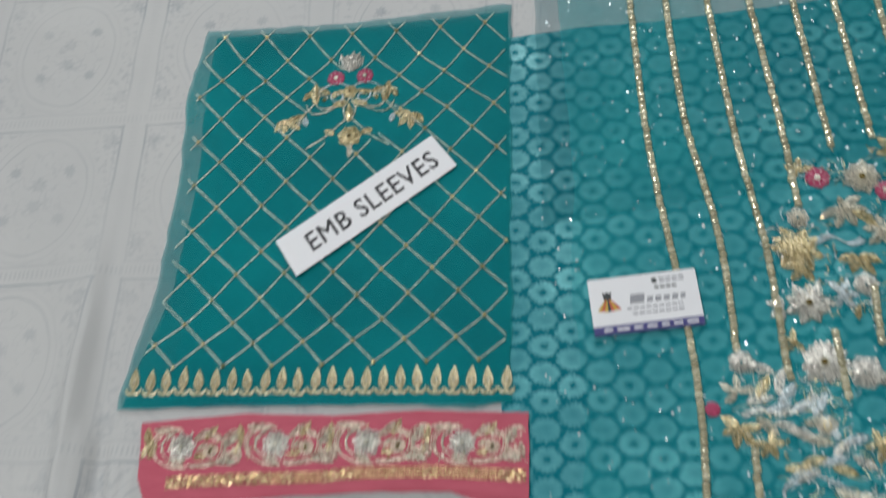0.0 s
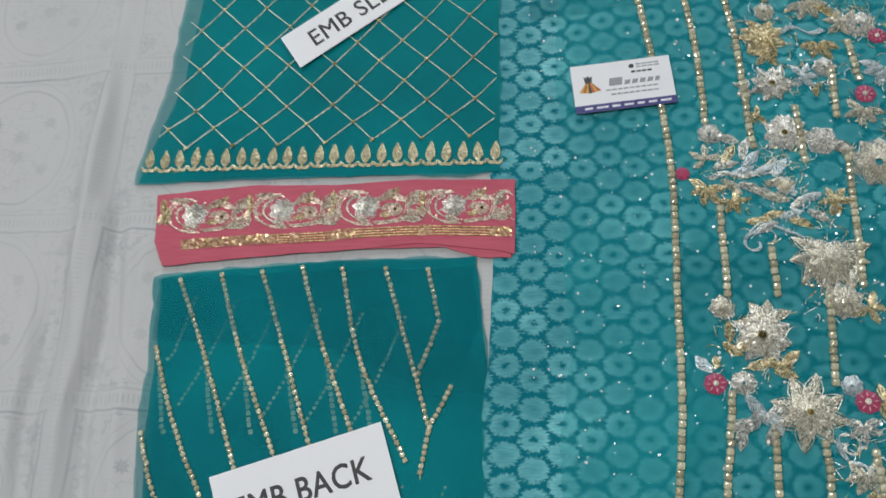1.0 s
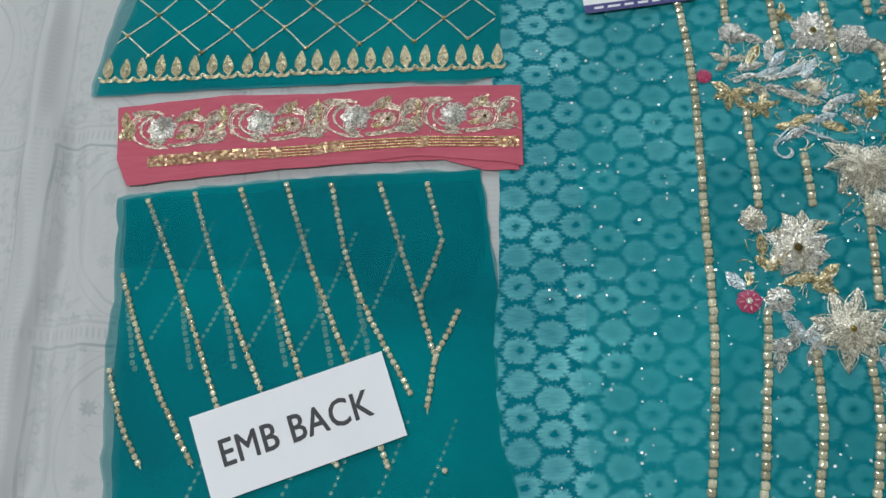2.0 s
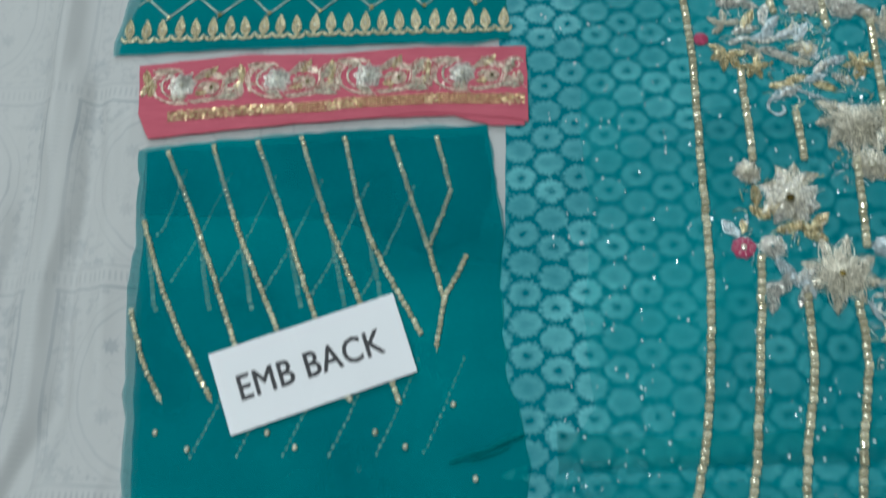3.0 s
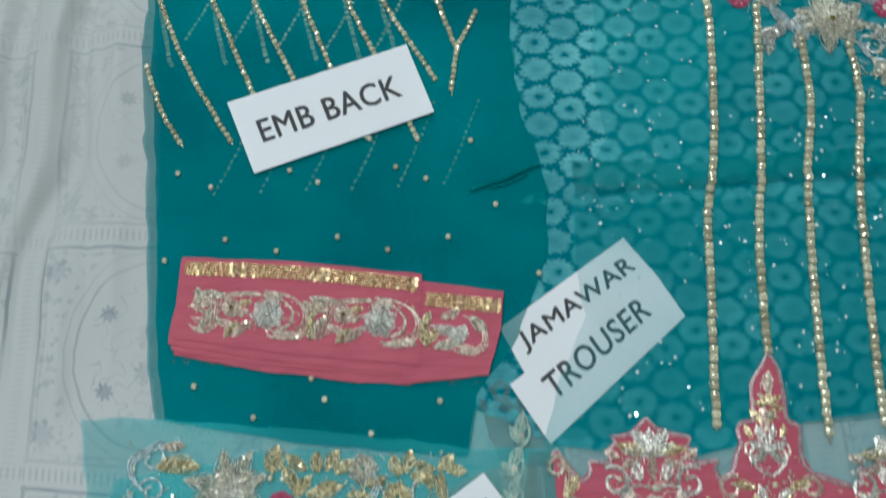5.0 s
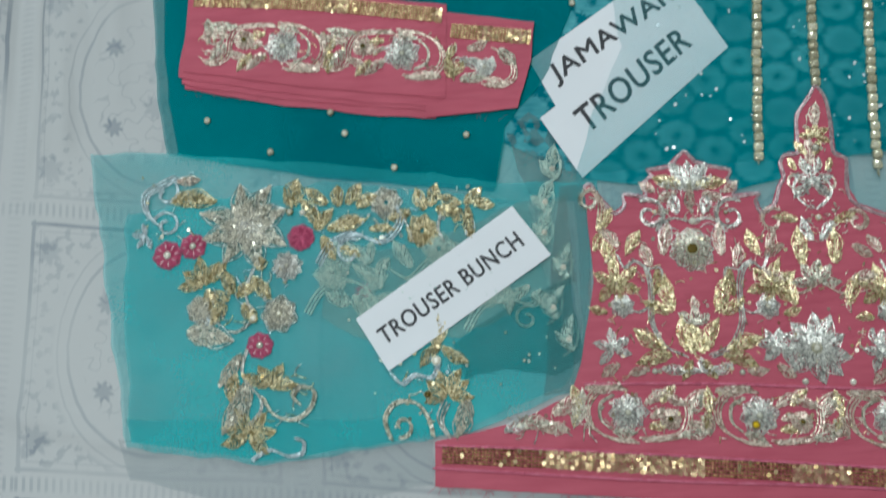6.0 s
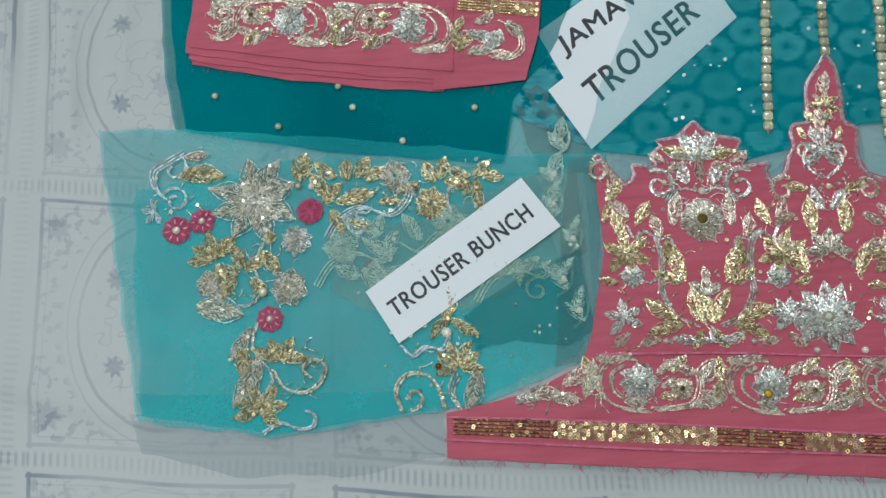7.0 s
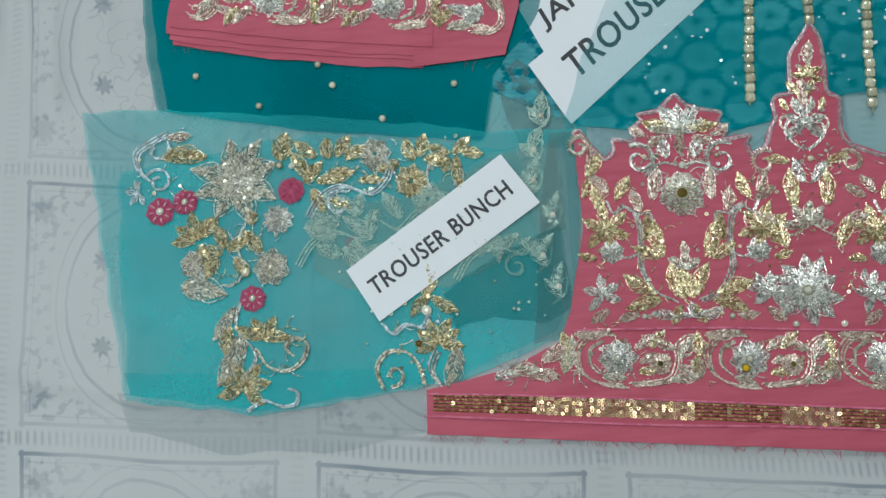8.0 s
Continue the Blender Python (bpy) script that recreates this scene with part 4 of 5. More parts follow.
for k in range(6):
    x, y = -178 + 37.3 * k, 95 - 4.4 * k
    bead_string(back, 1.95, [(x, y), (x - (20 if k else 14), y - 51), (x - (42 if k else 20), y - 95 + (40 if k == 0 else 0))], 5.0, 0.46, False, 0.1, "covered_bead_string")
for k in range(6):
    bead_string(back, 2.05, [(-124 + 34 * k, -70), (-140 + 34 * k, -110), (-154 + 34 * k, -140)], 5.8, 0.4, False, 0.1, "covered_bead_string")
st = Stitches(2.2)
st.cord([(38, -146), (50, -142), (62, -139), (74, -133), (86, -129)], 2.3, 0, 0.0, 2.4, None, 3.0)
st.cord([(52, -145), (64, -142), (76, -137)], 1.8, 0, 0.0, 2.4, None, 3.0)
st.done("net_fold", [NET_EDGE], back, "small pinched fold in the net", True)
p = Place(back, 3.0)
for x, y in ((38, -105), (-19, -124), (3, -135), (-77, -134), (-98, -123), (-156, -134), (-38, -99), (-2, -101), (-181, -121), (-187, -191), (-144, -177), (-107, -188), (-63, -179), (-27, -191), (17, -183),
             (80, -215), (53, -159), (-162, -285), (-121, -309), (-42, -324), (-73, -299), (5, -304), (-82, -284)):
    p.dot(x, y, 2.3, STONE, CUP)
q = Place(back, 1.3)
for x, y in ((-161, -147), (-80, -153), (-137, -178), (-52, -183), (24, -186), (-30, -150)):
    q.dot(x, y, 2.4, STONE, CUP, 0.1)


# ---- strip embroidery ----
def strip_unit(p):
    p.flower(0, 0, 12, 8, S, STONE, 0.2)
    for k in range(6):
        p.dot(8 * math.cos(k), 8 * math.sin(k), 1.1, STONE, SILVER)
    # broad arcs that cradle the flower, with a gold leaf pair at their back
    p.scroll([(-3, 15), (-17, 14), (-25, 4), (-22, -8), (-10, -15), (4, -16)], 1.1, R, True)
    p.scroll([(-9, 10), (-16, 5), (-16, -4), (-10, -10)], 1.0, B)
    p.leaf(-24, 14, 20, 6, -2, R, B)
    p.leaf(-29, 2, 14, 6, 100, G)
    p.leaf(-29, 1, 11, 5, 250, G, B)
    # small rosette with a winding stem
    p.flower(25, -3, 6.5, 7, R, TOPAZ, 0.3, False, 0.2)
    p.scroll([(8, -15), (20, -14), (31, -11), (35, -2), (35, 7), (41, 13), (48, 14)], 1.1, R, True)
    p.leaf(11, 6, 15, 6, 35, R, B)
    p.leaf(20, 7, 13, 6, 55, G, R)
    p.leaf(34, 6, 13, 5, 160, R)
    p.leaf(37, 1, 14, 7, 50, B, R)
    p.leaf(36, -5, 14, 6, -15, R, B)
    p.leaf(32, -12, 17, 6, 4, B)
    p.leaf(13, -8, 9, 5, 10, G)
    p.leaf(48, 0, 12, 5, -80, R)
    p.leaf(14, -2, 9, 5, 25, R)
    p.leaf(-8, -11, 13, 5, -12, B, R)
    p.curl(47, 8, 5, 30, 1.0, R, 0.7)
    p.dot(17, 1, 1.5)
    p.dot(44, -2, 1.4)
    filler(p, -24, 52, -14, 13, 56, (R, B, R, G), 2.6)


for k, (x, y) in enumerate(((-189, 176), (-107, 177.5), (-30, 178), (49, 176))):
    q = Place(upper_band, 5.4 / 1.0 + 0.4, x, y, -1.0, 1.04 if k < 3 else 0.98)
    strip_unit(q)
Place(upper_band, 5.8).leaf(-216, 168, 16, 8, 80, G)
sequin_band(upper_band, 5.8, [(-197, 146), (-150, 148), (-95, 149), (-60, 150), (-45, 152), (20, 153), (60, 151), (99, 149)], 4, 2.5, ((0, 0.30), (0.33, 0.36), (0.44, 0.53), (0.72, 0.76), (0.93, 1)), LAME)

for x, y, s in ((-112, -237, 1.04), (-34, -246, 1.04)):
    strip_unit(Place(lower_band, 8.5, x, y, 173, s, 1))
Place(lower_band, 8.5, -160, -225, 172, 0.8).leaf(0, 0, 14, 7, -70, B)
Place(lower_band, 8.5, -160, -225, 172, 0.8).curl(-6, 2, 8, 0, 1, B)
q = Place(lower_band, 7.1, 16, -258, 170, 0.85)
q.scroll([(-5, 14), (-17, 13), (-26, 4), (-22, -10), (-8, -17)], 1.1, R, True)
q.leaf(12, 12, 18, 8, 200, B)
q.leaf(-6, 6, 16, 8, 250, S)
q.leaf(14, -4, 20, 9, 170, S, R)
q.leaf(22, 10, 18, 8, 230, G)
q.leaf(-14, -16, 18, 9, 140, B)
q.flower(-4, 0, 8, 7, S, STONE, 0.25)
q.leaf(-22, 12, 18, 6, -10, R)
q.leaf(10, -14, 16, 7, 200, R, B)
q.curl(18, -2, 7, 40, 1.0, R, 0.9)
sequin_band(lower_band, 8.5, [(-170, -199), (-90, -207), (-7, -220)], 5, 2.1, ((0.03, 0.07), (0.18, 0.27), (0.52, 0.62), (0.96, 1.0)), LAME)
sequin_band(lower_band, 7.1, [(0, -231), (50, -239)], 5, 2.1, ((0.35, 0.5), (0.7, 1.0)), LAME)


# ---- hem embroidery ----
def hem_lily(m, x0, y0):
    """One half of the broad motif."""
    p = Place(hem, 5.3, x0, y0, -3.5, 1.0, m)
    p.curl(25, 22, 11, 60, 1.2, S, 1.1, True)
    p.scroll([(2, 18), (10, 20), (17, 17), (22, 11)], 0.9, S)
    p.dot(22, 24, 1.5)
    p.leaf(8, 24, 12, 7, 70, S)
    p.leaf(5, 42, 18, 8, 10, G)
    p.leaf(3, 47, 12, 7, 50, S)
    p.leaf(9, 36, 12, 6, -20, R)
    p.leaf(22, 38, 10, 6, 30, R)
    p.leaf(18, -2, 20, 8, 100, R, S)
    p.leaf(26, -10, 14, 7, 70, R)
    p.scroll([(36, -7), (30, -11), (27, -22), (27, -34), (27, -46), (20, -60), (8, -66)], 0.9, S, True)
    p.scroll([(28, -13), (36, -8), (42, -12), (46, -4)], 0.9, S)
    p.scroll([(28, -13), (20, -12), (19, -20)], 0.8, S)
    p.leaf(22, -14, 16, 6, 270, G)
    p.leaf(14, -38, 22, 9, 72, G)
    p.leaf(17, -40, 16, 7, 30, G)
    p.cluster(47, -22, 15, G, 6, 110, 300)
    p.leaf(40, -2, 16, 7, 120, G)
    p.leaf(46, 2, 12, 6, 60, R)
    p.scroll([(27, -36), (34, -40), (39, -38)], 0.8, S)
    p.flower(44, -36, 7.5, 7, S)
    p.leaf(54, -40, 10, 5, 10, G)
    p.leaf(20, -62, 21, 9, 28, G)
    p.leaf(17, -66, 20, 8, -12, G)
    p.leaf(6, -62, 20, 8, 78, G)
    p.leaf(3, -64, 17, 8, 95, G)
    p.leaf(4, -70, 12, 6, -60, G)
    p.cluster(50, -62, 12, S, 5, 80, 260)
    p.leaf(48, -72, 12, 6, -40, R)
    p.leaf(8, -76, 14, 6, 10, S, R)
    p.dot(26, -76, 1.9, STONE, SILVER)
    p.dot(20, -74, 1.3)
    p.leaf(30, -75, 12, 5, -10, R)


def hem_edge(x0, y0):
    p = Place(hem, 5.3, x0, y0, -3.5)
    p.flower(0, 0, 14, 11, B, TOPAZ, 0.32, False, 0.1)
    p.dot(1, 18, 2.4, STONE, SILVER)
    p.cluster(0, 40, 17, S, 5, 90, 150)
    p.leaf(0, 38, 13, 6, 270, R)
    p.flower(0, 42, 5, 6, B, STONE, 0.3, False)
    p.cluster(0, -48, 12, B, 3, 90, 100)
    p.leaf(0, -40, 10, 5, 90, R)
    p.cluster(2, -76, 9, S, 3, 90, 160)
    for m in (1, -1):
        hem_lily(m, x0, y0)


def hem_spire(x0, y0):
    p = Place(hem, 5.3, x0, y0, -3.5)
    p.bloom(-6, -68, 21, 10, S, STONE)
    p.cluster(-2, -26, 14, B, 5, 90, 200)
    p.cluster(0, 36, 13, S, 5, 90, 240)
    p.cluster(4, 68, 9, G, 5, 85, 200)
    p.leaf(5, 76, 15, 7, 92, R, B)
    p.dot(4, 60, 2.4, STONE, SILVER)
    p.dot(2, 14, 2.0)
    p.leaf(0, 50, 16, 7, 90, R)
    for m in (1, -1):
        q = Place(hem, 5.3, x0, y0, -3.5, 1.0, m)
        q.leaf(10, -14, 22, 9, 85, G)
        q.leaf(3, 0, 15, 6, 60, S)
        q.scroll([(2, 20), (8, 25), (12, 32), (9, 40)], 0.9, S)
        q.leaf(3, 44, 10, 5, 70, S, B)
        q.leaf(10, 46, 8, 4, 60, G)
        q.curl(10, 38, 6, 250, 1.0, R, 0.9)
        q.leaf(12, 12, 14, 6, 20, G)
        q.leaf(16, -40, 20, 8, 70, G)
        q.leaf(20, -26, 16, 8, 20, R)
        q.scroll([(2, -28), (12, -34), (20, -32)], 0.9, R)
        q.leaf(22, -4, 13, 6, -30, R)
        q.curl(26, 12, 8, 120, -1.1, R, 1.0, True)
        q.cluster(30, -66, 10, S, 4, 30, 160)
        q.dot(14, -88, 2.0, STONE, SILVER)
        q.leaf(3, 56, 10, 5, 60, G)


hem_edge(140, -388)
hem_spire(217, -386)
hem_edge(300, -400)
filler(Place(hem, 5.3, 0, 0), 84, 420, -466, -378, 460, (R, B, G, G), 2.8)
filler(Place(hem, 5.3, 0, 0), 209, 236, -385, -336, 60, (R, B, S), 2.2)
filler(Place(hem, 5.3, 0, 0), 219, 232, -330, -302, 14, (R, B, S), 2.0)
p = Place(hem, 5.3)
p.curl(80, -353, 7, 60, 1.1, B, 1.0, True)
p.scroll([(82, -346), (86, -356), (84, -372), (90, -380)], 1.2, R, True)
p.leaf(84, -372, 16, 8, 60, G)
p.leaf(90, -395, 16, 8, 100, G)
p.leaf(80, -385, 12, 6, 60, G)
for k in range(5):
    strip_unit(Place(hem, 5.3, 91 + 77 * k, -486 - 5.6 * k, -4.5, 1.0))
p.leaf(48, -484, 22, 9, 30, R, B)
p.leaf(60, -490, 20, 9, 70, B)
p.leaf(26, -490, 20, 8, 8, B, R)
p.leaf(40, -492, 16, 7, -8, R)
p.curl(62, -483, 6, 200, 1.1, R, 0.9)
p.leaf(18, -493, 12, 6, 20, S)
filler(p, 20, 70, -497, -482, 30, (R, B, S))
filler(p, 122, 165, -378, -340, 60, (R, B, S))
filler(p, 300, 340, -392, -356, 60, (R, B, S))
YEL = Stitches(7.5)
YEL.bead(165, -497, 0, 2.6, 2.0)
YEL.done("set_stone", [GOLD, YELLOW], hem, "bright yellow stone")
for pts in ([(72, -468), (150, -472), (231, -479), (436, -494)], [(-18, -500), (73, -508), (225, -524), (436, -546)], [(-20, -513), (104, -526), (224, -536), (436, -560)]):
    st = Stitches(4.9)
    st.cord(pts, 1.0, 0, 0.0, 2.5, None, 5.0)
    st.done("piping", [PIPING], hem, "raised pink seam", True)
sequin_band(hem, 5.3, [(-19, -505), (104, -517), (224, -530), (430, -553)], 5, 2.1, ((0.13, 0.335), (0.445, 0.52), (0.7, 0.8)))

st = Stitches(4.3)
for k in range(170):
    x = rnd.uniform(-28, 430)
    y = -523 - (x + 29) * 0.102 if x < 219 else -548 - (x - 219) * 0.122
    st.stitch(x, y - rnd.uniform(0, 2), rnd.uniform(-2.6, -0.5), rnd.uniform(3, 9), 0.16, 0, -0.6)
for k in range(60):
    x = rnd.uniform(-180, 40)
    st.stitch(x, -258 - (x + 180) * 0.15 - rnd.uniform(2, 8), rnd.uniform(-2.6, -0.5), rnd.uniform(3, 7), 0.15, 0, 0.5)
tagged(st.done("frayed_threads", [PINK], hem, "loose pink threads at the cut edge"), kind="stuff")

# scalloped edge cord
st = Stitches(5.2)
inner = []
for k, (x, y) in enumerate(scallop):
    (ax, ay), (bx, by) = scallop[max(0, k - 1)], scallop[min(len(scallop) - 1, k + 1)]
    run = math.hypot(bx - ax, by - ay)
    inner.append((x, y, (by - ay) / run, (ax - bx) / run))
for off, lift in ((0.9, 0.5), (2.1, -0.5)):
    st.cord([(x + off * nx, y + off * ny) for x, y, nx, ny in inner], 0.58, 0, lift, 1.6)
st.done("edge_cord", [MAUVE], hem, "dusky rose cord along the scallops")

# ---- front panel embroidery ----
for points in ([(206, 640), (207, 603), (211, 493), (218, 408), (227, 338), (235, 264), (239, 191), (236, 90), (234, 5), (228, -60), (218, -130), (207, -174), (200, -230), (188, -333)],
               [(240, 640), (241, 596), (248, 472), (264, 377), (270, 312), (271, 246)], [(277, 165), (276, 85)], [(272, 2), (268, -34), (253, -133), (240, -200), (231, -284)],
               [(280, 640), (280, 599), (291, 450), (305, 337), (309, 240), (312, 222)], [(302, -30), (298, -90), (282, -165), (267, -287), (262, -345)],
               [(318, 640), (319, 599), (331, 460), (336, 379)], [(338, -38), (337, -83), (320, -165), (305, -288), (300, -340)],
               [(357, 640), (358, 602), (371, 433)], [(395, 640), (395, 602), (406, 443)], [(432, 640), (436, 560), (446, 450)], [(470, 640), (480, 440)],
               [(315, 125), (316, 85)], [(350, 262), (352, 205)], [(388, 210), (384, 90)], [(356, 82), (352, 10)], [(386, 300), (384, 250)], [(404, 330), (408, 290)],
               [(374, -45), (374, -100), (352, -200), (342, -340)], [(412, -30), (410, -110), (390, -220), (380, -340)]):
    bead_string(front, 3.6, points)
p = Place(front, 3.8)
p.rosette(355, 406, 10.5)
p.flower(392, 405, 17, 9, B, TOPAZ)
p.rosette(409, 391, 9)
p.cluster(340, 413, 14, G, 4, 120, 200)
p.flower(334, 368, 10, 7, B, None)
p.cluster(372, 376, 18, B, 5, -60, 200)
p.leaf(380, 372, 24, 8, -30, G)
p.leaf(370, 385, 20, 7, -70, B)
p.scroll([(345, 345), (358, 350), (372, 342), (384, 346)], 1.2, U, True)
p.bloom(330, 338, 22, 9, G, None)
p.cluster(333, 322, 16, G, 4, 200, 180)
p.bloom(333, 289, 20, 9, S, TOPAZ, B)
p.cluster(312, 285, 12, S, 4, 180, 160)
p.flower(380, 304, 11, 8, S, None)
p.cluster(378, 330, 18, G, 4, 270, 160)
p.cluster(360, 296, 13, U, 5, 0, 240)
p.leaf(372, 285, 12, 5, 250, G)
p.cluster(318, 256, 11, G, 4, 200, 200)
p.flower(338, 237, 18, 11, S, TOPAZ, 0.24)
p.bloom(338, 237, 20, 9, S, TOPAZ)
p.flower(368, 228, 15, 6, S, None)
p.leaf(372, 226, 24, 11, -20, S, B)
p.leaf(366, 236, 22, 11, -60, S)
p.leaf(384, 222, 16, 9, -60, B)
p.rosette(248, 200, 6.2, None, "plain magenta thread dot")
p.flower(274, 239, 11, 7, S, None)
p.leaf(280, 236, 20, 8, -15, S)
p.cluster(268, 214, 13, B, 4, 120, 220)
p.cluster(268, 186, 16, G, 5, 250, 200)
p.cluster(288, 172, 13, G, 5, 300, 240)
for x, y, a, t in ((276, 205, 20, S), (284, 210, 60, G), (290, 198, 10, U), (300, 206, 40, U), (296, 188, -20, S), (310, 198, 20, U), (306, 184, -30, S), (318, 188, 0, B), (300, 214, 80, S),
                   (316, 176, -10, B), (282, 192, -40, B), (325, 195, 60, U)):
    p.leaf(x, y, 20, 8, a, t)
p.scroll([(270, 195), (285, 200), (300, 196), (318, 204), (328, 212)], 1.2, S, True)
p.dot(333, 185, 3.5, STONE, GOLD)
p.flower(333, 185, 9, 7, B, None)
p.cluster(372, 170, 14, G, 6, 90, 330)
p.curl(303, 131, 11, 80, 0.9, U, 1.4)
p.scroll([(301, 142), (312, 150), (327, 144), (340, 138)], 1.5, U, True)
for x, y, a, t in ((327, 156, 10, U), (336, 163, 40, S), (345, 172, 10, U), (322, 150, 200, S), (299, 152, 0, G), (312, 155, 20, G), (334, 152, -10, G), (350, 160, -30, S), (340, 176, 120, U)):
    p.leaf(x, y, 18, 7, a, t)
p.cluster(359, 118, 32, B, 7, 260, 240)
p.flower(359, 113, 21, 8, B, None)
p.flower(367, 78, 17, 9, B, STONE, 0.2)
p.cluster(386, 74, 14, G, 4, -40, 200)
p.leaf(374, 92, 22, 9, 60, B)
p.flower(271, 75, 11, 8, B, STONE, 0.2)
p.flower(300, 50, 22, 8, B, None, 0.2, label="silver petalled flower with a topaz stone")
p.bloom(300, 50, 25, 8, S, TOPAZ, B)
p.cluster(304, 62, 20, B, 4, 100, 140)
for x, y, a in ((274, 62, 280), (270, 44, 320), (280, 40, 20), (288, 24, 10), (298, 28, -5), (320, 34, 250), (314, 26, 40), (308, 20, -10)):
    p.leaf(x, y, 17, 8, a, G)
p.rosette(260.5, 11, 9)
p.leaf(258, 22, 17, 9, 140, U)
p.leaf(262, 24, 10, 6, 80, G)
p.flower(282, 11, 11, 8, S, None)
for x, y, a in ((284, 0, 300), (292, -12, 240), (300, -14, 300), (290, -14, 330), (278, -24, 260), (296, -18, 30), (284, -20, 200), (304, -22, 250)):
    p.leaf(x, y, 19, 9, a, U if a > 280 else S)
p.scroll([(284, 2), (290, -10), (300, -20), (302, -34)], 1.1, S)
p.bloom(330, -13, 30, 8, B, None, B)
p.flower(330, -13, 15, 8, B, TOPAZ, 0.22, label="champagne heart of a large flower with a dark stone")
p.flower(364, 8, 9, 7, U, None)
p.rosette(374, -5, 9.5)
p.cluster(386, -4, 13, G, 4, 0, 200)
p.cluster(368, -24, 14, S, 5, 270, 220)
p.curl(356, -40, 10, 120, -1.0, S, 1.3)
p.scroll([(346, -36), (352, -50), (364, -54), (370, -64)], 1.3, U, True)
p.cluster(365, -62, 16, B, 6, 270, 260)
p.cluster(374, -78, 12, G, 4, 270, 200)
p.rosette(411, 274, 9)
p.cluster(408, 258, 16, B, 5, 250, 200)
p.flower(413, 205, 25, 9, B, None)
p.rosette(430, 335, 8)
p.flower(416, 348, 15, 8, S, None)
p.cluster(402, 352, 16, B, 5, 160, 240)
p.cluster(430, 300, 18, U, 5, 250, 200)
p.flower(440, 160, 22, 9, S, TOPAZ)
p.cluster(425, 120, 20, B, 6, 250, 220)
p.flower(428, 60, 18, 8, B, STONE)
p.cluster(420, 20, 18, S, 5, 200, 240)
p.flower(440, 400, 18, 9, S, TOPAZ)
p.cluster(425, 430, 18, G, 5, 90, 200)

for x, y, w, h, n in ((330, 400, 50, 26, 40), (305, 330, 60, 40, 60), (320, 275, 70, 40, 60), (265, 170, 90, 60, 130), (300, 130, 80, 45, 70), (262, 5, 60, 70, 80), (335, 60, 60, 40, 60), (300, -50, 20, 70, 0),
                      (345, -90, 50, 70, 60), (390, 180, 70, 200, 160), (400, 330, 60, 110, 90)):
    filler(p, x, x + w, y, y + h, n, (S, B, G, U), 5.0)

st = Stitches(3.8)
for k in range(1100):
    x, y = rnd.uniform(116, 520), rnd.uniform(-330, 690)
    st.disc(x, y, 0.6 + 0.85 * rnd.random() ** 2, 0, 0.5, 0.35, 0.05, 6)
tagged(st.done("sequin_sprinkle", [GLINT], front, "tiny sequins scattered over the net, glints put into their white"), kind="stuff")

# ---- trouser bunch embroidery ----
p = Place(bunch, 3.9)
p.curl(-188, -333, 9, 60, -0.8, U, 1.1)
p.scroll([(-182, -322), (-192, -327), (-202, -334), (-200, -346), (-192, -354)], 1.2, U, True)
p.curl(-187, -354, 9, 150, -1.2, U, 1.0)
p.cluster(-200, -361, 8, U, 4, 200, 200)
p.leaf(-182, -338, 27, 12, 5, G)
p.leaf(-180, -325, 14, 6, -5, R)
p.bloom(-136, -357, 28, 8, B, None, S)
p.flower(-135, -358, 13, 8, S, None, 0.1, label="silvery heart of the large flower")
p.leaf(-109, -345, 17, 13, 70, G)
p.dot(-109, -350, 2.4, STONE, GOLD)
p.dot(-101, -351, 2.0, STONE, SILVER)
for x, y, a, l in ((-86, -345, 150, 16), (-78, -347, 100, 13), (-72, -346, 60, 15), (-66, -348, 30, 14), (-90, -360, 120, 22), (-92, -362, 60, 16), (-84, -362, 10, 24), (-88, -368, -70, 16), (-66, -356, 200, 14)):
    p.leaf(x, y, l, 8, a, G)
p.flower(-48, -347, 11, 7, B, None)
p.leaf(-58, -364, 15, 5, 5, G)
p.scroll([(-92, -384), (-84, -372), (-70, -366), (-54, -372), (-44, -366), (-40, -356), (-46, -344)], 1.1, U, True)
p.curl(-72, -378, 9, 60, 1.0, U, 1.1)
p.leaf(-77, -376, 13, 6, -10, G)
p.flower(-26, -367, 11, 8, G, None)
p.scroll([(-38, -356), (-34, -366), (-32, -374)], 0.9, S)
p.scroll([(-14, -356), (-16, -366), (-13, -374)], 0.9, S)
for x, y, a in ((-24, -352, 120), (-20, -350, 70), (-16, -353, -10), (-34, -354, 200)):
    p.leaf(x, y, 14, 8, a, G)
for x, y, a, l in ((-2, -350, 160, 14), (2, -350, 40, 14), (8, -351, 0, 12), (3, -354, 270, 20), (-2, -354, 250, 9)):
    p.leaf(x, y, l, 7, a, G)
p.rosette(-186, -374, 9)
p.rosette(-170, -369, 8)
p.rosette(-102, -367, 8.5, None)
p.flower(-111, -385, 10, 10, S, STONE, 0.15)
p.cluster(-163, -395, 17, G, 4, 120, 110)
p.leaf(-160, -392, 16, 7, 40, G)
p.scroll([(-132, -386), (-137, -400), (-133, -416), (-140, -424), (-148, -424)], 0.9, S)
for x, y, a, l in ((-146, -400, 100, 14), (-148, -404, 160, 14), (-150, -408, 230, 14), (-142, -402, 40, 13), (-132, -392, 310, 17), (-160, -398, 280, 17), (-138, -408, 300, 13), (-128, -386, 80, 8)):
    p.leaf(x, y, l, 8, a, G)
p.flower(-165, -410, 9, 6, B, None)
p.scroll([(-160, -400), (-162, -412), (-158, -420), (-165, -416)], 0.9, U)
p.dot(-132, -417, 3.0, STONE, GOLD)
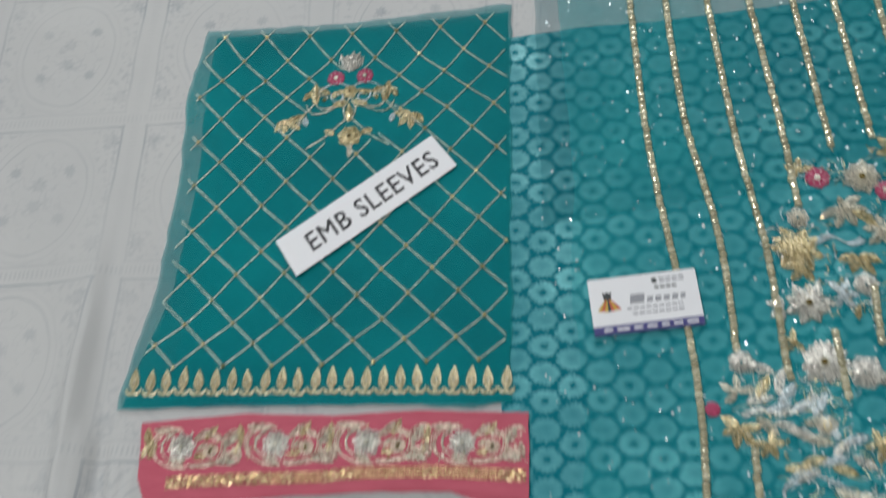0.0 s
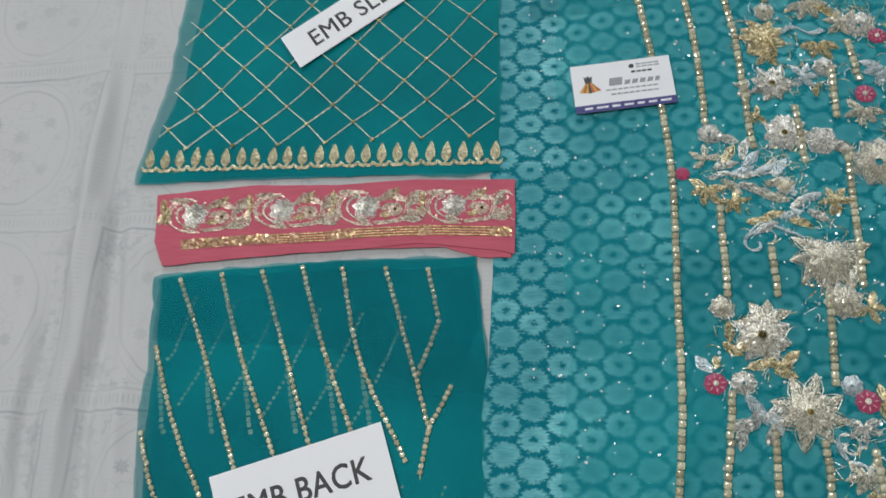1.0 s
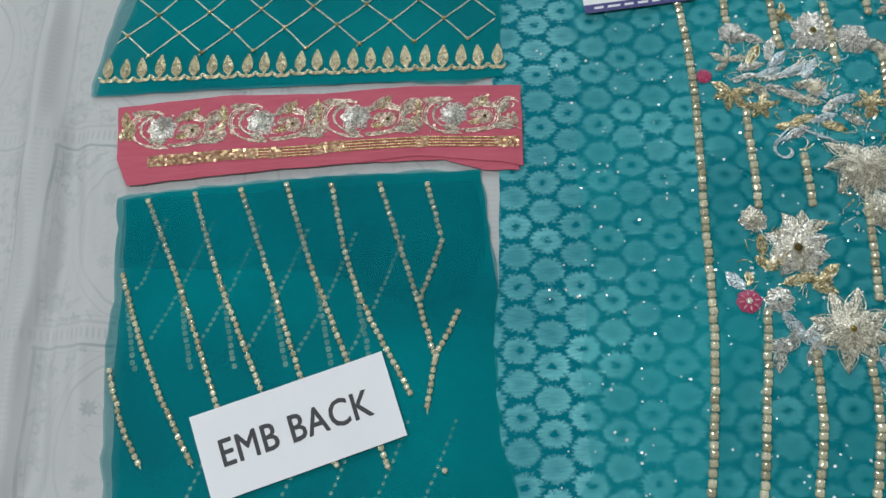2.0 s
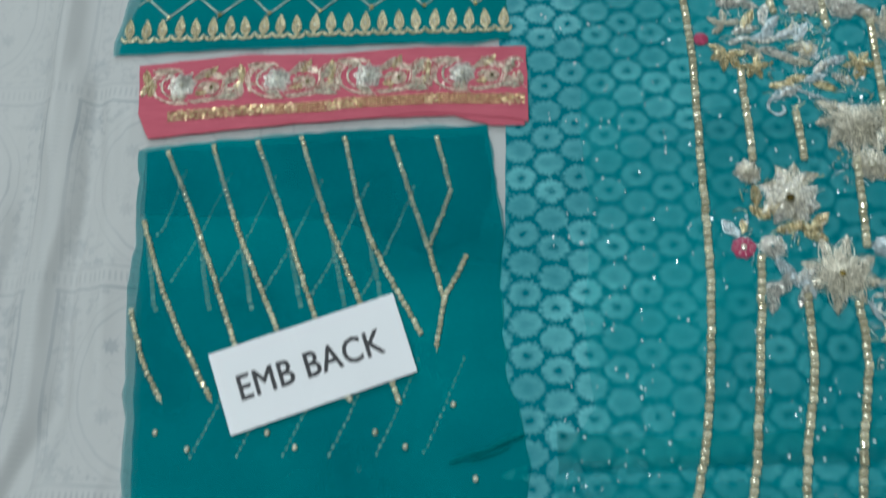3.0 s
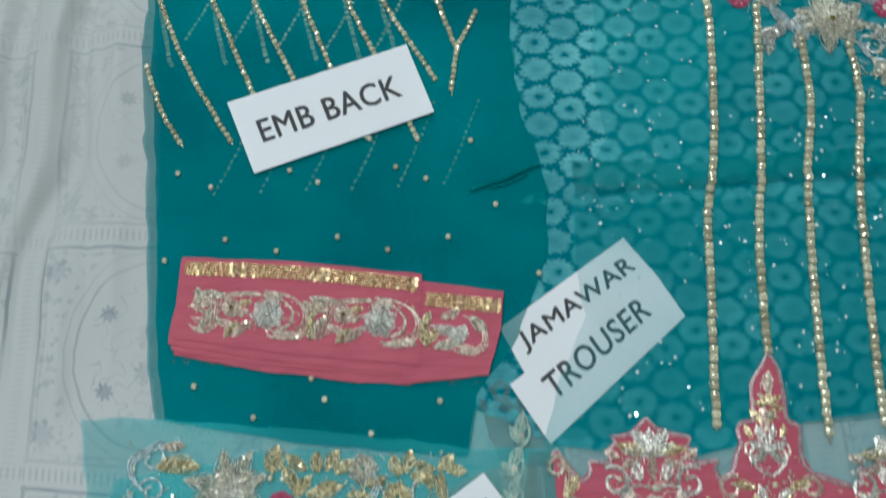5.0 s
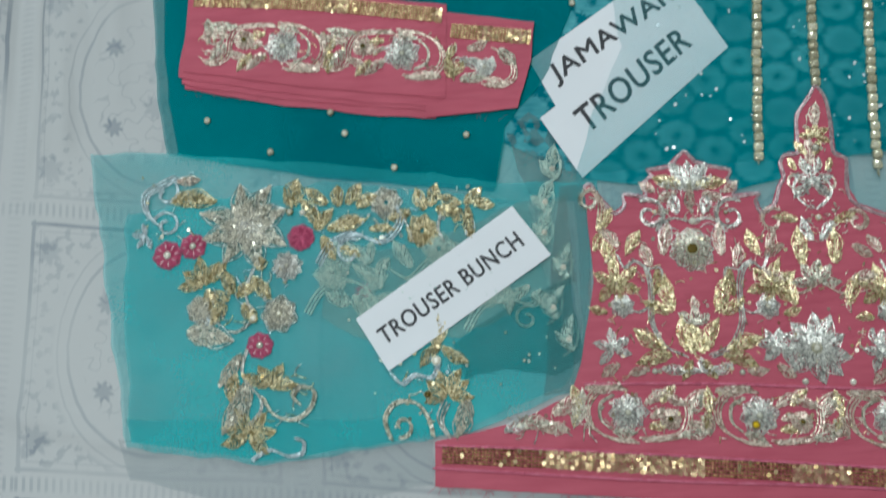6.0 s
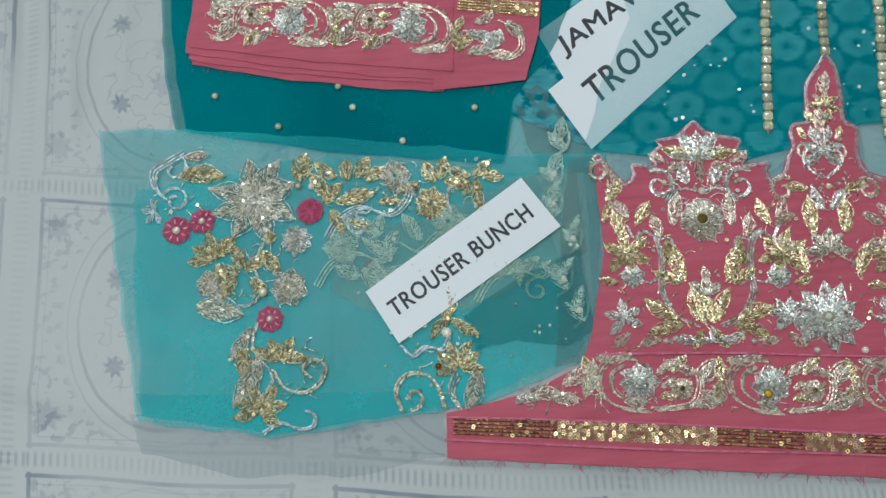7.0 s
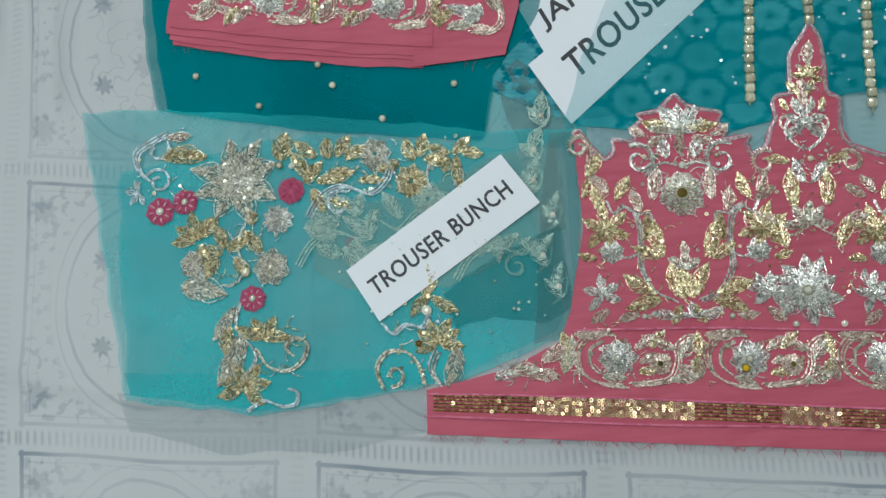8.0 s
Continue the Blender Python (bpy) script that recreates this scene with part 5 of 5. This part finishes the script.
p.flower(-116, -415, 12, 7, B, STONE, 0.15)
p.leaf(-171, -424, 28, 15, -8, B, S)
p.rosette(-128, -434, 8)
p.leaf(-140, -440, 22, 8, 235, B)
p.scroll([(-136, -436), (-139, -448), (-136, -456), (-128, -466), (-128, -474), (-136, -483)], 1.0, S)
p.leaf(-143, -452, 16, 8, 250, G)
p.cluster(-123, -460, 16, G, 4, 80, 140)
p.leaf(-136, -458, 32, 13, 252, B)
p.scroll([(-126, -466), (-120, -476), (-108, -480), (-98, -474), (-95, -464), (-103, -460), (-108, -466), (-104, -471)], 1.5, B)
p.cluster(-135, -488, 16, G, 6, 80, 250)
p.scroll([(-132, -502), (-122, -497), (-112, -501), (-103, -500), (-102, -493), (-107, -491)], 1.4, U)
for x, y, a in ((-19, -440, 215), (-16, -442, 320), (-18, -437, 95), (-22, -440, 60)):
    p.leaf(x, y, 17, 7, a, G)
p.scroll([(-48, -456), (-42, -462), (-34, -457), (-24, -459), (-20, -450), (-26, -447)], 1.6, U)
p.dot(-21, -449, 3.2, STONE, SILVER)
p.cluster(-15, -470, 15, G, 6, 90, 200)
p.dot(-27, -469, 2.4, TOPAZ)
p.scroll([(-50, -494), (-53, -482), (-46, -473), (-34, -474), (-27, -484), (-25, -494)], 1.6, B)
p.curl(-43, -487, 7, 260, 0.9, B, 1.2)
p.scroll([(-17, -474), (-21, -484), (-16, -495)], 1.1, S, True)
p.leaf(-4, -475, 23, 11, 258, B, S)
for x, y, w, h, n in ((-205, -365, 40, 45, 22), (-170, -425, 60, 40, 40), (-150, -490, 50, 45, 26), (-92, -372, 98, 34, 50), (-50, -492, 48, 50, 26)):
    filler(p, x, x + w, y, y + h, n, (G, B, S, U), 3.5)
# embroidery of the under layers, seen through the net
q = Place(bunch, 3.2)
for k in range(30):
    x, y = rnd.uniform(-84, 45), rnd.uniform(-422, -374)
    q.leaf(x, y, rnd.uniform(11, 22), rnd.uniform(6, 10), rnd.uniform(0, 360), F)
for x, y, m in ((-75, -402, 1), (-20, -392, -1), (22, -418, 1)):
    f = Place(bunch, 3.2, x, y, 10, 1.0, m)
    f.scroll([(-26, -8), (-14, 4), (2, 6), (16, -2), (26, 6)], 1.1, F, True)
    f.curl(12, -10, 8, 60, 1.1, F, 1.0)
    f.flower(-6, 12, 11, 7, F, None)
for x, y in ((-64, -404), (41, -384)):
    Place(bunch, 1.6).rosette(x, y, 6, None)
for x, y in ((52, -352), (50, -372), (60, -395), (52, -420), (60, -440), (58, -330)):
    q.leaf(x - 3, y, 17, 8, 60, F)
    q.leaf(x + 2, y - 6, 15, 7, 130, F)
    q.scroll([(x - 4, y - 10), (x + 4, y - 4), (x + 6, y + 6)], 0.8, F)
    q.dot(x, y, 2.0, STONE, SILVER)
q = Place(bunch, 3.9)
for k in range(26):
    q.dot(rnd.uniform(-85, 60), rnd.uniform(-470, -370), rnd.uniform(0.6, 1.1), STONE, SILVER)

# ---- business card ----
def card_bit(name, points, colour, level, parent, label=""):
    bm = bmesh.new()
    face = bm.faces.new([bm.verts.new((x / 1000, y / 1000, 0)) for x, y in points])
    face.normal_update()
    if face.normal.z < 0:
        face.normal_flip()
    up = bmesh.ops.extrude_face_region(bm, geom=bm.faces[:])
    bmesh.ops.translate(bm, verts=[v for v in up["geom"] if isinstance(v, bmesh.types.BMVert)], vec=(0, 0, level / 1000))
    bmesh.ops.recalc_face_normals(bm, faces=bm.faces[:])
    return part(name, bm, colour, parent, label)


def rect(x, y, w, h, lean=0.0):
    return [(x, y), (x + w, y), (x + w + lean, y + h), (x + lean, y + h)]


NAVY, GREY, OCHRE, RED, BLACK, WHITE = (ink(*a) for a in (("navy_print", (0.05, 0.05, 0.20)), ("grey_print", (0.30, 0.31, 0.34)), ("ochre_print", (0.55, 0.36, 0.05)),
                                                          ("brick_red_print", (0.50, 0.10, 0.05)), ("dark_print", (0.04, 0.05, 0.05)), ("white_print", (0.75, 0.75, 0.78))))
card = thing("business_card", "white printed business card with navy foot, lying on net", "card")
card.matrix_world = pose(0.1585, 0.2635, relief(0.2, 0.29) + 0.0052, 0, 0, 5.2) @ Matrix.Diagonal((0.99, 0.915, 1, 1))
card_bit("card_stock", rect(0, 0, 91.5, 56), PAPER, 0.5, card)
card_bit("foot_band", rect(0, 0, 91.5, 8.5), NAVY, 0.56, card, "navy printed band")
for x, w in ((8, 9), (19, 12), (33, 9), (44, 10), (56, 8), (66, 9), (77, 11)):
    card_bit("text_bar", rect(x, 3.2, w - 1.5, 2.4, 0.6), WHITE, 0.60, card)
card_bit("dress_bodice", [(12, 34), (18, 34), (19, 42), (16.6, 40.5), (15, 42.5), (13.4, 40.5), (11, 42)], BLACK, 0.56, card, "small black dress shape")
for k, colour in enumerate((OCHRE, RED, OCHRE, BLACK, RED, OCHRE, RED)):
    a, b = -9.5 + 2.9 * k, -9.5 + 2.9 * (k + 1)
    card_bit("skirt_panel", [(15 + a, 22 - abs(a) * -0.2), (15 + b, 22 - abs(b) * -0.2), (15 + b * 0.3, 34), (15 + a * 0.3, 34)], colour, 0.56, card)
for k, (x, w) in enumerate(((33, 13), (47, 6), (54, 6), (61, 6), (68, 6), (75, 5))):
    card_bit("name_bar", rect(x, 28, w - 1, 9 if k == 0 else 5, 1.5), GREY, 0.56, card)
for x, y, w, h in ((30, 22.5, 48, 1.6), (34, 17, 44, 1.8), (55, 40.5, 20, 2.2), (60, 46.2, 22, 1.6), (60, 49.2, 22, 1.6)):
    n = int(w / 5)
    for k in range(n):
        card_bit("text_bar", rect(x + k * w / n, y, w / n - 1.0, h, 0.2), GREY if h < 2 else BLACK, 0.56, card)
ring = [(56 + 2.6 * math.cos(a * 0.5236), 48.5 + 2.6 * math.sin(a * 0.5236)) for a in range(12)]
card_bit("round_mark", ring, BLACK, 0.56, card)
